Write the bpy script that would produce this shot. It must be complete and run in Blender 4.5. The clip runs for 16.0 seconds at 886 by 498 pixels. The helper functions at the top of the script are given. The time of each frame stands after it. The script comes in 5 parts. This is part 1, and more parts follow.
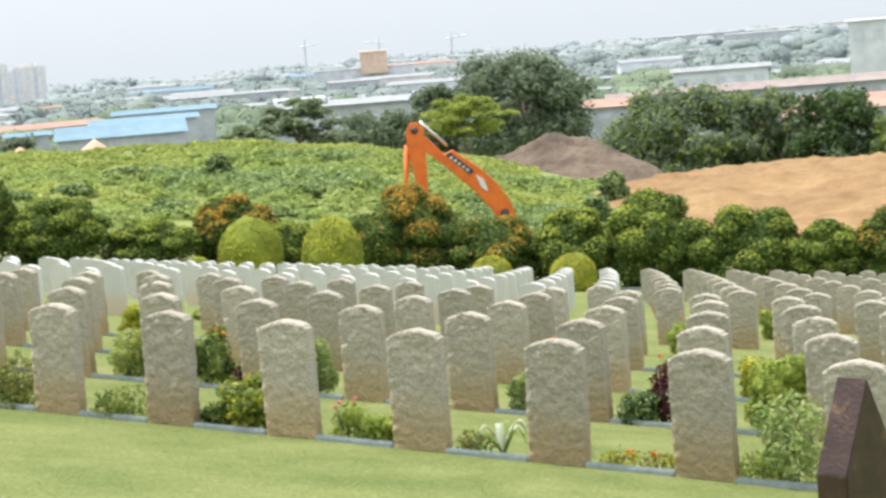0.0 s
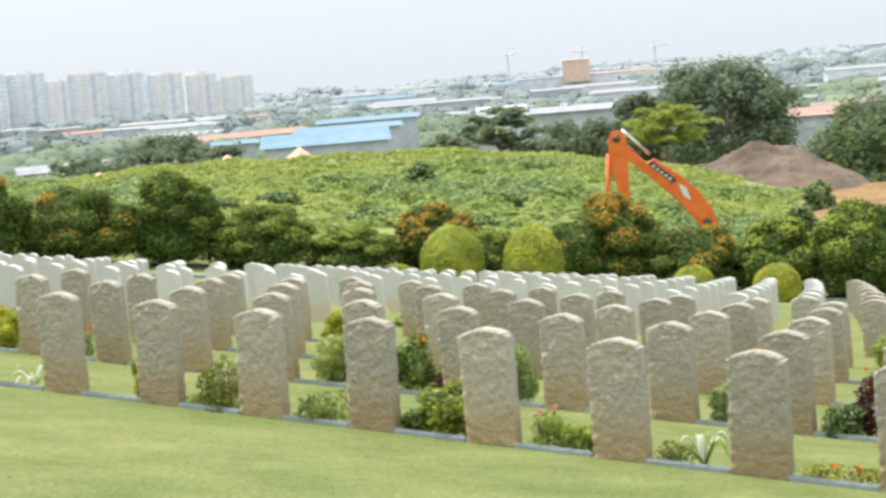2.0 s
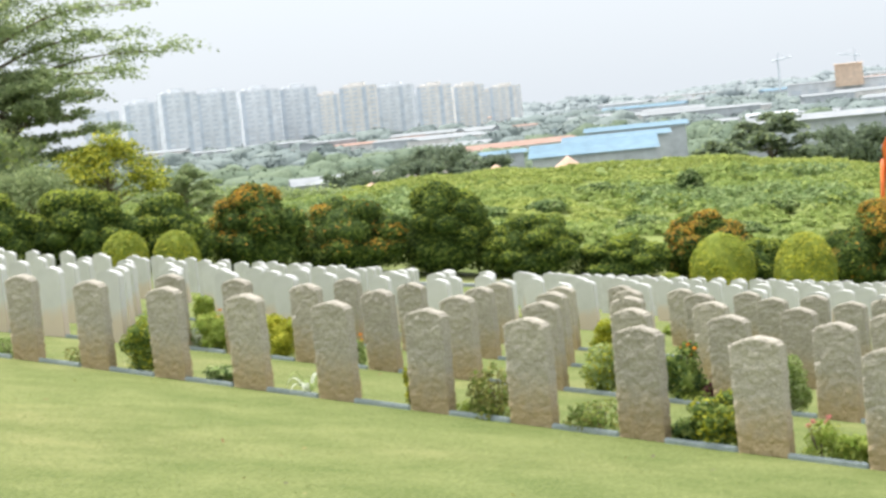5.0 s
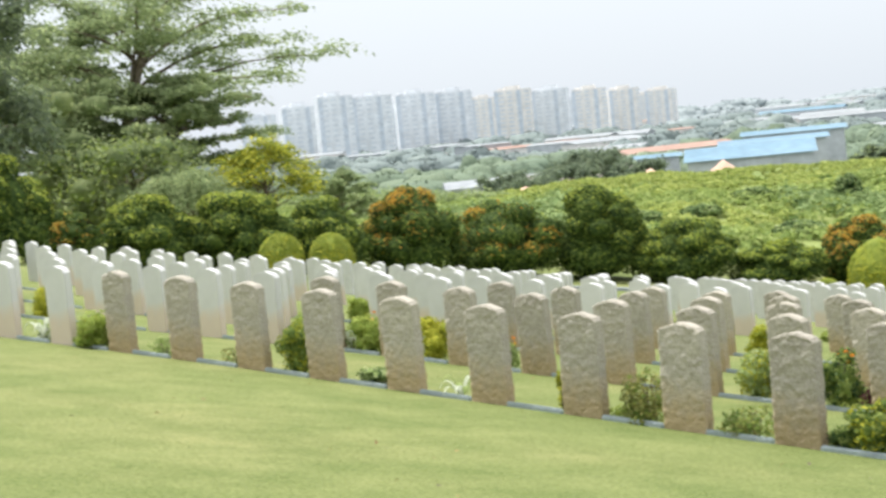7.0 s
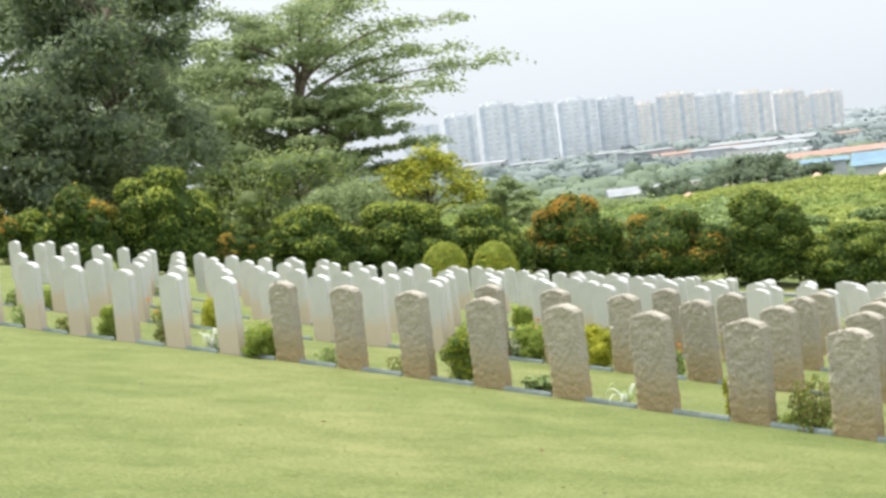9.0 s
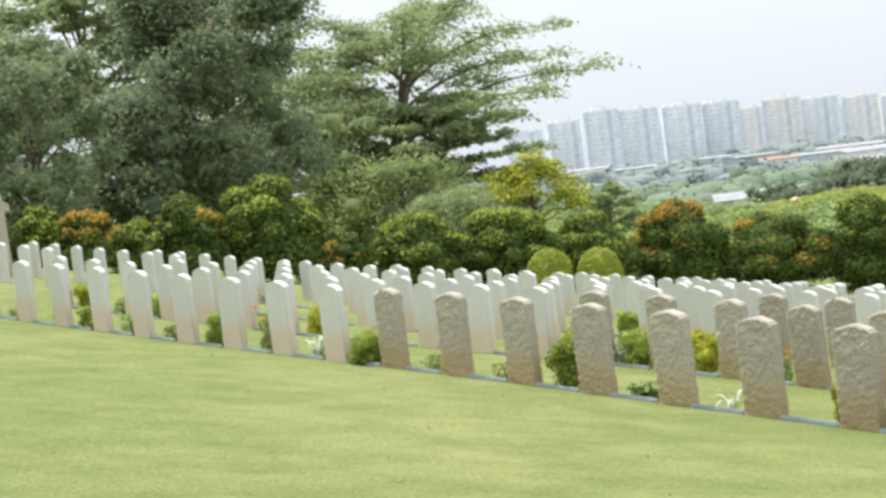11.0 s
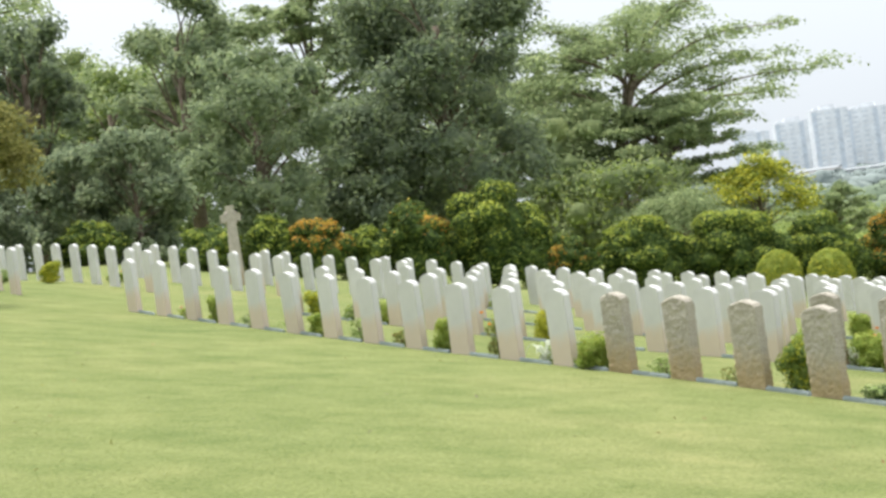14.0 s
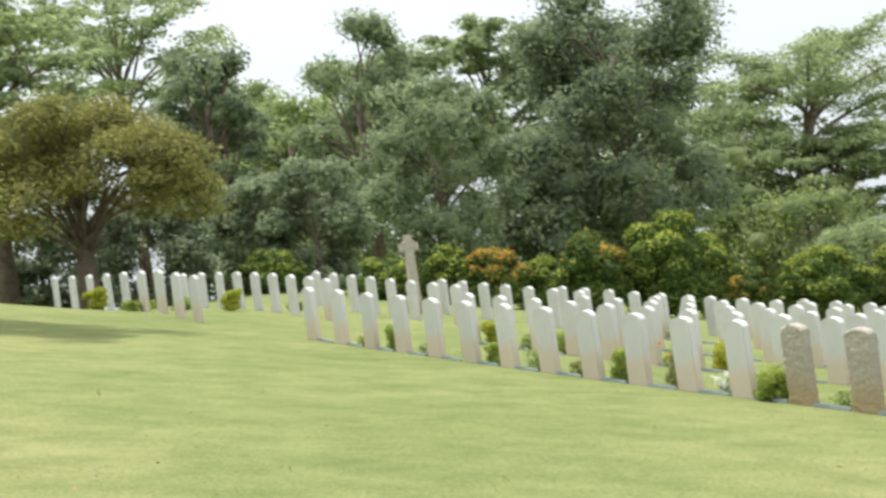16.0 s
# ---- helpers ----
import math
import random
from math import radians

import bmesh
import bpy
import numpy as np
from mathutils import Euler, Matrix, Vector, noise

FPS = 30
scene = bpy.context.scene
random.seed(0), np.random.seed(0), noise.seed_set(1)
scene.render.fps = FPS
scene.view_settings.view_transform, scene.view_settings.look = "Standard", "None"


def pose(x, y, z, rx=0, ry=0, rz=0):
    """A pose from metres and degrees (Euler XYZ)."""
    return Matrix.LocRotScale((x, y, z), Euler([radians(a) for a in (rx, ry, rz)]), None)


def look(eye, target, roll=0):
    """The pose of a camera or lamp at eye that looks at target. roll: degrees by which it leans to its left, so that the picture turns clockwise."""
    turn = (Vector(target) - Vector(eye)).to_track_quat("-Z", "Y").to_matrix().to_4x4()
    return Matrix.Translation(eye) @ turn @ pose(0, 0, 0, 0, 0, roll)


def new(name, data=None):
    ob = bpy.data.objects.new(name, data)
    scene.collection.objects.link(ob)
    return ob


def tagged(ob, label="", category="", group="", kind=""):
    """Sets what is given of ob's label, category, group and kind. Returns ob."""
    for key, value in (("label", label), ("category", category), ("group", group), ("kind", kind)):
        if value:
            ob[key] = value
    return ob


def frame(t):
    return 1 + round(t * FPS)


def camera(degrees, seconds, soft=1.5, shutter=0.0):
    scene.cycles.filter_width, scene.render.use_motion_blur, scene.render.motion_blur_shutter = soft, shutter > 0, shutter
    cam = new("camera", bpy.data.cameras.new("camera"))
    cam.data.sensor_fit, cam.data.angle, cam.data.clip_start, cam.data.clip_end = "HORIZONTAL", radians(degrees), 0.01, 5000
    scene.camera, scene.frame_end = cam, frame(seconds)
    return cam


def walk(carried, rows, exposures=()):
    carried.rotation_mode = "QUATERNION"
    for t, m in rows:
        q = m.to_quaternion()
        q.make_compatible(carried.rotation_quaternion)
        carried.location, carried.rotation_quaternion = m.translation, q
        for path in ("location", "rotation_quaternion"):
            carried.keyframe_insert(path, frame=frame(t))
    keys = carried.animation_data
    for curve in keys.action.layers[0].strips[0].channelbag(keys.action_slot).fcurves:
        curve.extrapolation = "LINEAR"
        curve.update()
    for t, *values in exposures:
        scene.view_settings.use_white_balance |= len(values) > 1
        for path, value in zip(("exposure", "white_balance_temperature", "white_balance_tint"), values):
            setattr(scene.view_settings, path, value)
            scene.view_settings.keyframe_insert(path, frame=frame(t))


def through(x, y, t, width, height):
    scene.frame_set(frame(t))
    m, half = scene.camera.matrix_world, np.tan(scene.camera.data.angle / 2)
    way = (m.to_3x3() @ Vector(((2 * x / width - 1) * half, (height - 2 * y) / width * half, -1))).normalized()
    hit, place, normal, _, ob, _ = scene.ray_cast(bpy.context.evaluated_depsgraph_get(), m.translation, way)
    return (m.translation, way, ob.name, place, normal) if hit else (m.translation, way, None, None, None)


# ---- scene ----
EYE = 1.5
cam = camera(26.0, 16.0, soft=2.85, shutter=0.5)
PATH = [
    (0.0, pose(0, 0, EYE, 84.05, 4.58, -0.48)),
    (0.5, pose(0, 0, EYE, 84.23, 4.74, 0.35)),
    (1.0, pose(0, 0, EYE, 84.42, 4.77, 1.77)),
    (1.5, pose(0, 0, EYE, 84.70, 4.71, 3.61)),
    (2.0, pose(0, 0, EYE, 84.79, 4.75, 5.55)),
    (2.5, pose(0, 0, EYE, 84.87, 4.99, 6.87)),
    (3.0, pose(0, 0, EYE, 84.93, 5.26, 7.97)),
    (3.5, pose(0, 0, EYE, 85.04, 5.43, 9.00)),
    (4.0, pose(0, 0, EYE, 85.54, 5.67, 10.70)),
    (6.5, pose(0, 0, EYE, 85.89, 5.53, 16.82)),
    (7.0, pose(0, 0, EYE, 86.34, 5.69, 18.16)),
    (7.5, pose(0, 0, EYE, 86.80, 5.79, 19.71)),
    (8.0, pose(0, 0, EYE, 86.98, 5.97, 21.12)),
    (8.5, pose(0, 0, EYE, 86.86, 6.40, 21.93)),
    (9.0, pose(0, 0, EYE, 87.10, 6.57, 23.02)),
    (11.5, pose(0, 0, EYE, 87.78, 7.35, 27.23)),
    (12.0, pose(0, 0, EYE, 88.03, 7.62, 28.59)),
    (12.5, pose(0, 0, EYE, 88.50, 7.57, 29.79)),
    (13.0, pose(0, 0, EYE, 88.76, 7.67, 31.22)),
    (13.5, pose(0, 0, EYE, 88.74, 7.97, 32.26)),
    (14.0, pose(0, 0, EYE, 88.69, 8.02, 32.91)),
    (14.5, pose(0, 0, EYE, 88.94, 7.78, 34.08)),
    (15.0, pose(0, 0, EYE, 89.43, 8.04, 35.62)),
    (15.5, pose(0, 0, EYE, 89.76, 7.74, 36.86)),
    (16.0, pose(0, 0, EYE, 90.31, 7.85, 38.25)),
]
walk(cam, PATH)

# ---- light ----
SUN_AZ, SUN_EL = -60.0, 69.0
world = bpy.data.worlds.new("sky")
scene.world = world
world.use_nodes = True
wn = world.node_tree.nodes
sky = wn.new("ShaderNodeTexSky")
sky.sky_type = "NISHITA"
sky.sun_disc = False
sky.sun_elevation = radians(SUN_EL)
sky.sun_rotation = radians(SUN_AZ)
sky.air_density = 1.0
sky.dust_density = 2.0
sky.ozone_density = 1.0
# bright tropical haze over the blue sky, thickest at the horizon
wl = world.node_tree.links
wc = wn.new("ShaderNodeTexCoord")
wx = wn.new("ShaderNodeSeparateXYZ")
wl.new(wc.outputs["Generated"], wx.inputs[0])
haze = wn.new("ShaderNodeValToRGB")
haze.color_ramp.elements[0].position, haze.color_ramp.elements[0].color = 0.0, (5.1, 5.5, 5.95, 1)
haze.color_ramp.elements[1].position, haze.color_ramp.elements[1].color = 0.5, (9.6, 9.9, 10.2, 1)
wl.new(wx.outputs[2], haze.inputs[0])
wm = wn.new("ShaderNodeMix")
wm.data_type = "RGBA"
wm.inputs[0].default_value = 0.93
wl.new(sky.outputs[0], wm.inputs[6])
wl.new(haze.outputs[0], wm.inputs[7])
wl.new(wm.outputs[2], wn["Background"].inputs[0])
wn["Background"].inputs[1].default_value = 0.105
sun = new("sun", bpy.data.lights.new("sun", "SUN"))
sun.data.energy = 3.4
sun.data.angle = radians(1.5)
sun.data.color = (1.0, 0.965, 0.91)
sun.matrix_world = look((100 * math.sin(radians(SUN_AZ)) * math.cos(radians(SUN_EL)), 100 * math.cos(radians(SUN_AZ)) * math.cos(radians(SUN_EL)), 100 * math.sin(radians(SUN_EL))), (0, 0, 0))
scene.view_settings.exposure = 0.64


# ---- tools ----
def polar(az, r):
    return r * math.sin(radians(az)), r * math.cos(radians(az))


def smooth(a, b, v):
    """A soft step from 0 at a to 1 at b."""
    u = np.clip((v - a) / (b - a), 0, 1)
    return u * u * (3 - 2 * u)


ROW = radians(-26.57)
TX, TY = math.cos(ROW), math.sin(ROW)
NX, NY = -TY, TX


def hill(x, y, az, r, sa, sr, h):
    """A rounded rise at a bearing and distance."""
    a = np.degrees(np.arctan2(x, y))
    d = np.hypot(x, y)
    return h * np.exp(-((a - az) / sa) ** 4 - ((d - r) / sr) ** 2)


def ground_z(x, y):
    """Height of the ground."""
    x, y = np.asarray(x, float), np.asarray(y, float)
    r = np.hypot(x, y)
    a = np.degrees(np.arctan2(x, y))
    k = np.minimum(1, (58 + 10 * smooth(-6, 4, a)) / np.maximum(r, 1e-6))
    X, Y = (np.clip(x * k, -40, 16) + 5) / 10, (np.clip(y * k, -8, 70) - 18) / 10
    near = EYE - 2.538 - 1.287 * X - 0.979 * Y + 0.089 * X * X + 0.076 * X * Y - 0.022 * Y * Y
    near = near - 0.055 * smooth(7, 13, -x) * smooth(60, 30, r) - 0.05 * smooth(20, 30, r)
    far = -27.0 + 3.0 * np.sin(x * 0.004) * np.cos(y * 0.003)
    z = near + (far - near) * smooth(125 - 30 * smooth(1, 7, a), 330 - 60 * smooth(1, 7, a), r)
    z = z + hill(x, y, -7.0, 120, 8.6, 30, 1.6) * (1 + 0.08 * np.sin(x * 0.35 + 1) + 0.06 * np.sin(x * 0.9))
    z = z - 0.05 * np.maximum(0, np.minimum(r, 70) - 36) * smooth(-42, -49, a) * smooth(-75, -60, a)
    return z


def gz(x, y):
    return float(ground_z(x, y))


def mesh(name, verts, faces, mats, idx=None, flat=False):
    me = bpy.data.meshes.new(name)
    me.from_pydata([tuple(v) for v in verts] if not isinstance(verts, np.ndarray) else verts.tolist(), [], faces if not isinstance(faces, np.ndarray) else faces.tolist())
    for m in mats if isinstance(mats, (list, tuple)) else [mats]:
        me.materials.append(m)
    if idx is not None:
        me.polygons.foreach_set("material_index", np.asarray(idx, dtype=np.int32))
    if not flat:
        me.polygons.foreach_set("use_smooth", np.ones(len(me.polygons), dtype=bool))
    me.update()
    return me


def part(name, data, parent=None, label="", m=None):
    ob = new(name, data)
    if parent is not None:
        ob.parent = parent
    if m is not None:
        ob.matrix_basis = m
    return tagged(ob, label) if label else ob


def thing(name, m, label, category, group="", data=None):
    ob = new(name, data)
    ob.matrix_basis = m
    return tagged(ob, label, category, group)


class Geo:
    """Gathers faces of several materials into one mesh."""

    def __init__(self):
        self.v, self.f, self.i, self.n = [], [], [], 0

    def add(self, verts, faces, mat=0):
        verts = np.asarray(verts, float)
        self.v.append(verts)
        faces = [tuple(int(a) + self.n for a in f) for f in faces]
        self.f += faces
        self.i += [mat] * len(faces)
        self.n += len(verts)

    def box(self, c, s, rot=0.0, mat=0, top=1.0):
        hx, hy, hz = s[0] / 2, s[1] / 2, s[2] / 2
        p = np.array([(-hx, -hy, -hz), (hx, -hy, -hz), (hx, hy, -hz), (-hx, hy, -hz), (-hx * top, -hy * top, hz), (hx * top, -hy * top, hz), (hx * top, hy * top, hz), (-hx * top, hy * top, hz)])
        ca, sa = math.cos(rot), math.sin(rot)
        p = p @ np.array([[ca, sa, 0], [-sa, ca, 0], [0, 0, 1]]) + np.array(c)
        self.add(p, [(0, 3, 2, 1), (4, 5, 6, 7), (0, 1, 5, 4), (1, 2, 6, 5), (2, 3, 7, 6), (3, 0, 4, 7)], mat)

    def tube(self, pts, radii, sides=7, mat=0, cap=True):
        pts = np.asarray(pts, float)
        n = len(pts)
        vs = []
        for k in range(n):
            d = pts[min(k + 1, n - 1)] - pts[max(k - 1, 0)]
            d = d / (np.linalg.norm(d) + 1e-9)
            a = np.cross(d, (0.31, 0.17, 0.93) if abs(d[2]) < 0.9 else (1, 0, 0))
            a /= np.linalg.norm(a) + 1e-9
            b = np.cross(d, a)
            for s in range(sides):
                t = 2 * math.pi * s / sides
                vs.append(pts[k] + radii[k] * (math.cos(t) * a + math.sin(t) * b))
        fs = []
        for k in range(n - 1):
            for s in range(sides):
                s2 = (s + 1) % sides
                fs.append((k * sides + s, k * sides + s2, (k + 1) * sides + s2, (k + 1) * sides + s))
        if cap:
            fs.append(tuple(range(sides))[::-1])
            fs.append(tuple((n - 1) * sides + s for s in range(sides)))
        self.add(vs, fs, mat)

    def leaves(self, centers, normals, size, rng, mat=0, aspect=0.5, jitter=0.5):
        """Pointed four-cornered leaves at the centres; mat may be an array."""
        c = np.asarray(centers, float)
        n = len(c)
        if n == 0:
            return
        nn = np.asarray(normals, float) + rng.normal(0, jitter, (n, 3))
        nn /= np.linalg.norm(nn, axis=1, keepdims=True) + 1e-9
        u = np.cross(nn, rng.normal(0, 1, (n, 3)))
        u /= np.linalg.norm(u, axis=1, keepdims=True) + 1e-9
        w = np.cross(nn, u)
        s = (size * rng.uniform(0.6, 1.35, n))[:, None]
        q = np.stack([c - u * s, c + w * s * aspect + nn * s * 0.15, c + u * s, c - w * s * aspect + nn * s * 0.15], axis=1).reshape(-1, 3)
        base = self.n + 4 * np.arange(n)
        self.v.append(q)
        self.f += (base[:, None] + np.arange(4)).tolist()
        self.i += list(mat) if not np.isscalar(mat) else [mat] * n
        self.n += 4 * n

    def blob(self, c, rad, rng, mat=0, rough=0.15, seg=10):
        """An uneven rounded lump."""
        vs, fs = [], []
        rings = seg // 2 + 1
        off = rng.uniform(0, 100, 3)
        for a in range(rings + 1):
            th = math.pi * a / rings
            for b in range(seg):
                ph = 2 * math.pi * b / seg
                d = Vector((math.sin(th) * math.cos(ph), math.sin(th) * math.sin(ph), math.cos(th)))
                k = 1 + rough * 2 * noise.noise(d * 1.7 + Vector(off))
                vs.append((c[0] + rad[0] * d[0] * k, c[1] + rad[1] * d[1] * k, c[2] + rad[2] * d[2] * k))
        for a in range(rings):
            for b in range(seg):
                b2 = (b + 1) % seg
                fs.append((a * seg + b, (a + 1) * seg + b, (a + 1) * seg + b2, a * seg + b2))
        self.add(vs, fs, mat)

    def mesh(self, name, mats, flat=False):
        return mesh(name, np.concatenate(self.v), self.f, mats, self.i, flat)


def shell(c, rad, n, rng, depth=0.3, low=-1.0):
    """Points in the outer layer of an ellipsoid, with outward normals."""
    d = rng.normal(0, 1, (n * 2, 3))
    d /= np.linalg.norm(d, axis=1, keepdims=True)
    d = d[d[:, 2] > low][:n]
    k = 1 - depth * rng.random(len(d)) ** 1.5
    return np.array(c) + d * np.array(rad) * k[:, None], d


# ---- materials ----
def material(name, rough=0.7, metal=0.0):
    m = bpy.data.materials.new(name)
    m.use_nodes = True
    b = m.node_tree.nodes["Principled BSDF"]
    b.inputs["Roughness"].default_value = rough
    b.inputs["Metallic"].default_value = metal
    return m, m.node_tree.nodes, m.node_tree.links, b


def tex(nodes, links, scale, detail=4.0, coord="Object", rough=0.6):
    co = nodes.new("ShaderNodeTexCoord")
    n = nodes.new("ShaderNodeTexNoise")
    n.inputs["Scale"].default_value = scale
    n.inputs["Detail"].default_value = detail
    n.inputs["Roughness"].default_value = rough
    links.new(co.outputs[coord], n.inputs["Vector"])
    return n


def ramp(nodes, links, src, stops):
    r = nodes.new("ShaderNodeValToRGB")
    while len(r.color_ramp.elements) < len(stops):
        r.color_ramp.elements.new(0.5)
    for e, (p, c) in zip(r.color_ramp.elements, stops):
        e.position = p
        e.color = (*c, 1)
    links.new(src, r.inputs[0])
    return r


def mix(nodes, links, fac, a, b, mode="MIX"):
    m = nodes.new("ShaderNodeMix")
    m.data_type = "RGBA"
    m.blend_type = mode
    for sock, v in ((m.inputs[0], fac), (m.inputs[6], a), (m.inputs[7], b)):
        if isinstance(v, (int, float)):
            sock.default_value = v
        elif isinstance(v, tuple):
            sock.default_value = (*v, 1)
        else:
            links.new(v, sock)
    return m.outputs[2]


def bump(nodes, links, b, height, strength, dist):
    n = nodes.new("ShaderNodeBump")
    n.inputs["Strength"].default_value = strength
    n.inputs["Distance"].default_value = dist
    links.new(height, n.inputs["Height"])
    links.new(n.outputs[0], b.inputs["Normal"])


def surface(name, a, b, scale=6.0, rough=0.8, fine=60.0, relief=0.004, metal=0.0, coord="Object", spread=(0.35, 0.65)):
    m, n, l, p = material(name, rough, metal)
    t1, t2 = tex(n, l, scale, 4, coord), tex(n, l, fine, 3, coord)
    c1 = ramp(n, l, t1.outputs[0], [(spread[0], a), (spread[1], b)])
    c2 = ramp(n, l, t2.outputs[0], [(0.3, (0.82, 0.82, 0.82)), (0.7, (1.1, 1.1, 1.1))])
    l.new(mix(n, l, 1.0, c1.outputs[0], c2.outputs[0], "MULTIPLY"), p.inputs["Base Color"])
    if relief:
        bump(n, l, p, t2.outputs[0], 0.6, relief)
    return m


def leafy(name, stops, rough=0.75, through=0.4):
    """Leaves, each of its own tint, letting some light through."""
    m, n, l, p = material(name, rough)
    g = n.new("ShaderNodeNewGeometry")
    r = ramp(n, l, g.outputs["Random Per Island"], stops)
    t = tex(n, l, 1.3, 3)
    c = ramp(n, l, t.outputs[0], [(0.35, (0.75, 0.78, 0.75)), (0.65, (1.15, 1.12, 1.05))])
    col = mix(n, l, 1.0, r.outputs[0], c.outputs[0], "MULTIPLY")
    l.new(col, p.inputs["Base Color"])
    p.inputs["Specular IOR Level"].default_value = 0.12
    tr = n.new("ShaderNodeBsdfTranslucent")
    l.new(col, tr.inputs[0])
    ms = n.new("ShaderNodeMixShader")
    ms.inputs[0].default_value = through
    l.new(p.outputs[0], ms.inputs[1])
    l.new(tr.outputs[0], ms.inputs[2])
    l.new(ms.outputs[0], n["Material Output"].inputs[0])
    return m


def greens(d, m, b):
    return [(0.0, d), (0.55, m), (1.0, b)]


LEAF = leafy("leaf_green", greens((0.1, 0.16, 0.045), (0.2, 0.28, 0.07), (0.38, 0.43, 0.12)))
LEAF_HEDGE = leafy("leaf_hedge", greens((0.06, 0.1, 0.024), (0.12, 0.178, 0.04), (0.205, 0.26, 0.056)), through=0.3)
# deep green: scattered darker leaves, and inner shade painted on the cores
LEAF_DEEP_SHADE = leafy("leaf_hedge_deep_shade", greens((0.035, 0.06, 0.02), (0.06, 0.1, 0.028), (0.1, 0.15, 0.04)), through=0.2)
# tip green: young leaves, and sunlit tops put into the colour
LEAF_LIT_TIP = leafy("leaf_young_lit_tip", greens((0.2, 0.27, 0.04), (0.3, 0.36, 0.06), (0.42, 0.45, 0.09)), through=0.3)
LEAF_DARK = leafy("leaf_dark", greens((0.045, 0.085, 0.035), (0.075, 0.13, 0.05), (0.13, 0.19, 0.07)))
LEAF_LIME = leafy("leaf_lime", greens((0.2, 0.26, 0.05), (0.31, 0.37, 0.075), (0.43, 0.46, 0.11)))
LEAF_YELLOW = leafy("leaf_yellow_green", greens((0.26, 0.3, 0.035), (0.42, 0.43, 0.05), (0.58, 0.54, 0.07)), through=0.2)
LEAF_ORANGE = leafy("leaf_orange_tip", greens((0.34, 0.19, 0.04), (0.54, 0.3, 0.05), (0.56, 0.44, 0.08)))
LEAF_PALE = leafy("leaf_pale", greens((0.24, 0.34, 0.11), (0.37, 0.46, 0.18), (0.54, 0.58, 0.33)))
# grey-green and feathery leaves, lightened and blued to carry haze in the colour
LEAF_GREY = leafy("leaf_grey_green_hazed", greens((0.21, 0.27, 0.175), (0.28, 0.35, 0.21), (0.37, 0.425, 0.27)), through=0.55)
LEAF_FEATHER = leafy("leaf_feathery_hazed", greens((0.24, 0.31, 0.16), (0.32, 0.39, 0.2), (0.41, 0.47, 0.25)), through=0.62)
LEAF_OLIVE = leafy("leaf_olive_yellow", greens((0.19, 0.2, 0.07), (0.26, 0.26, 0.085), (0.35, 0.33, 0.11)), through=0.4)
LEAF_WEED = leafy("leaf_weed", greens((0.22, 0.3, 0.09), (0.3, 0.38, 0.12), (0.39, 0.46, 0.17)), through=0.4)
LEAF_CREEPER = leafy("leaf_creeper", greens((0.15, 0.225, 0.09), (0.235, 0.32, 0.13), (0.33, 0.41, 0.19)), through=0.35)
LEAF_STRAW = leafy("leaf_grass_tuft", greens((0.26, 0.33, 0.09), (0.34, 0.4, 0.115), (0.43, 0.47, 0.16)), through=0.4)
# distant leaves: greens paled and greyed, with the air's haze in the colour
LEAF_FAR_HAZED = leafy("leaf_far_hazed", greens((0.14, 0.185, 0.135), (0.185, 0.235, 0.16), (0.24, 0.295, 0.19)), through=0.45)
LEAF_FARTHER_HAZED = leafy("leaf_farther_hazed", greens((0.2, 0.245, 0.255), (0.215, 0.26, 0.265), (0.235, 0.28, 0.275)), through=0.05)
LEAF_FRESH = leafy("leaf_fresh", greens((0.24, 0.34, 0.07), (0.36, 0.45, 0.1), (0.48, 0.54, 0.17)))
LEAF_RED = leafy("leaf_dark_red", greens((0.06, 0.02, 0.03), (0.1, 0.03, 0.04), (0.16, 0.06, 0.06)))
# leaves of the trees behind the hedge, with haze mixed into their greens
TREE_DARK = leafy("tree_leaf_dark_hazed", greens((0.16, 0.205, 0.145), (0.23, 0.285, 0.19), (0.31, 0.365, 0.235)), through=0.55)
TREE_GREEN = leafy("tree_leaf_green_hazed", greens((0.2, 0.265, 0.145), (0.27, 0.34, 0.175), (0.34, 0.41, 0.21)), through=0.55)
LEAF_WHITE = leafy("leaf_white", greens((0.45, 0.5, 0.38), (0.62, 0.66, 0.55), (0.75, 0.75, 0.68)))
PETAL_ORANGE = leafy("petal_orange", greens((0.7, 0.22, 0.03), (0.8, 0.3, 0.05), (0.85, 0.45, 0.06)))
PETAL_PINK = leafy("petal_pink", greens((0.7, 0.2, 0.22), (0.8, 0.3, 0.3), (0.85, 0.45, 0.42)))
BARK = surface("bark", (0.1, 0.075, 0.05), (0.2, 0.16, 0.12), 5, 0.9, 30, 0.02)
STRIP = surface("border_strip", (0.25, 0.3, 0.32), (0.36, 0.41, 0.43), 4, 0.5, 40, 0.001)
EARTH_GREY = surface("earth_grey", (0.07, 0.05, 0.035), (0.17, 0.125, 0.09), 0.35, 0.95, 2.2, 0.35, coord="Object")
EARTH_ORANGE = surface("earth_orange", (0.2, 0.112, 0.043), (0.3, 0.19, 0.085), 0.3, 0.95, 1.6, 0.3, coord="Object")
PAINT_ORANGE = surface("machine_orange", (0.72, 0.14, 0.02), (0.85, 0.2, 0.03), 2, 0.4, 20, 0.0005)
METAL_DARK = surface("machine_dark", (0.05, 0.05, 0.05), (0.1, 0.1, 0.1), 3, 0.5, 30, 0.001, 0.5)
CHROME = surface("ram_chrome", (0.5, 0.5, 0.5), (0.65, 0.65, 0.66), 3, 0.25, 30, 0.0, 0.9)
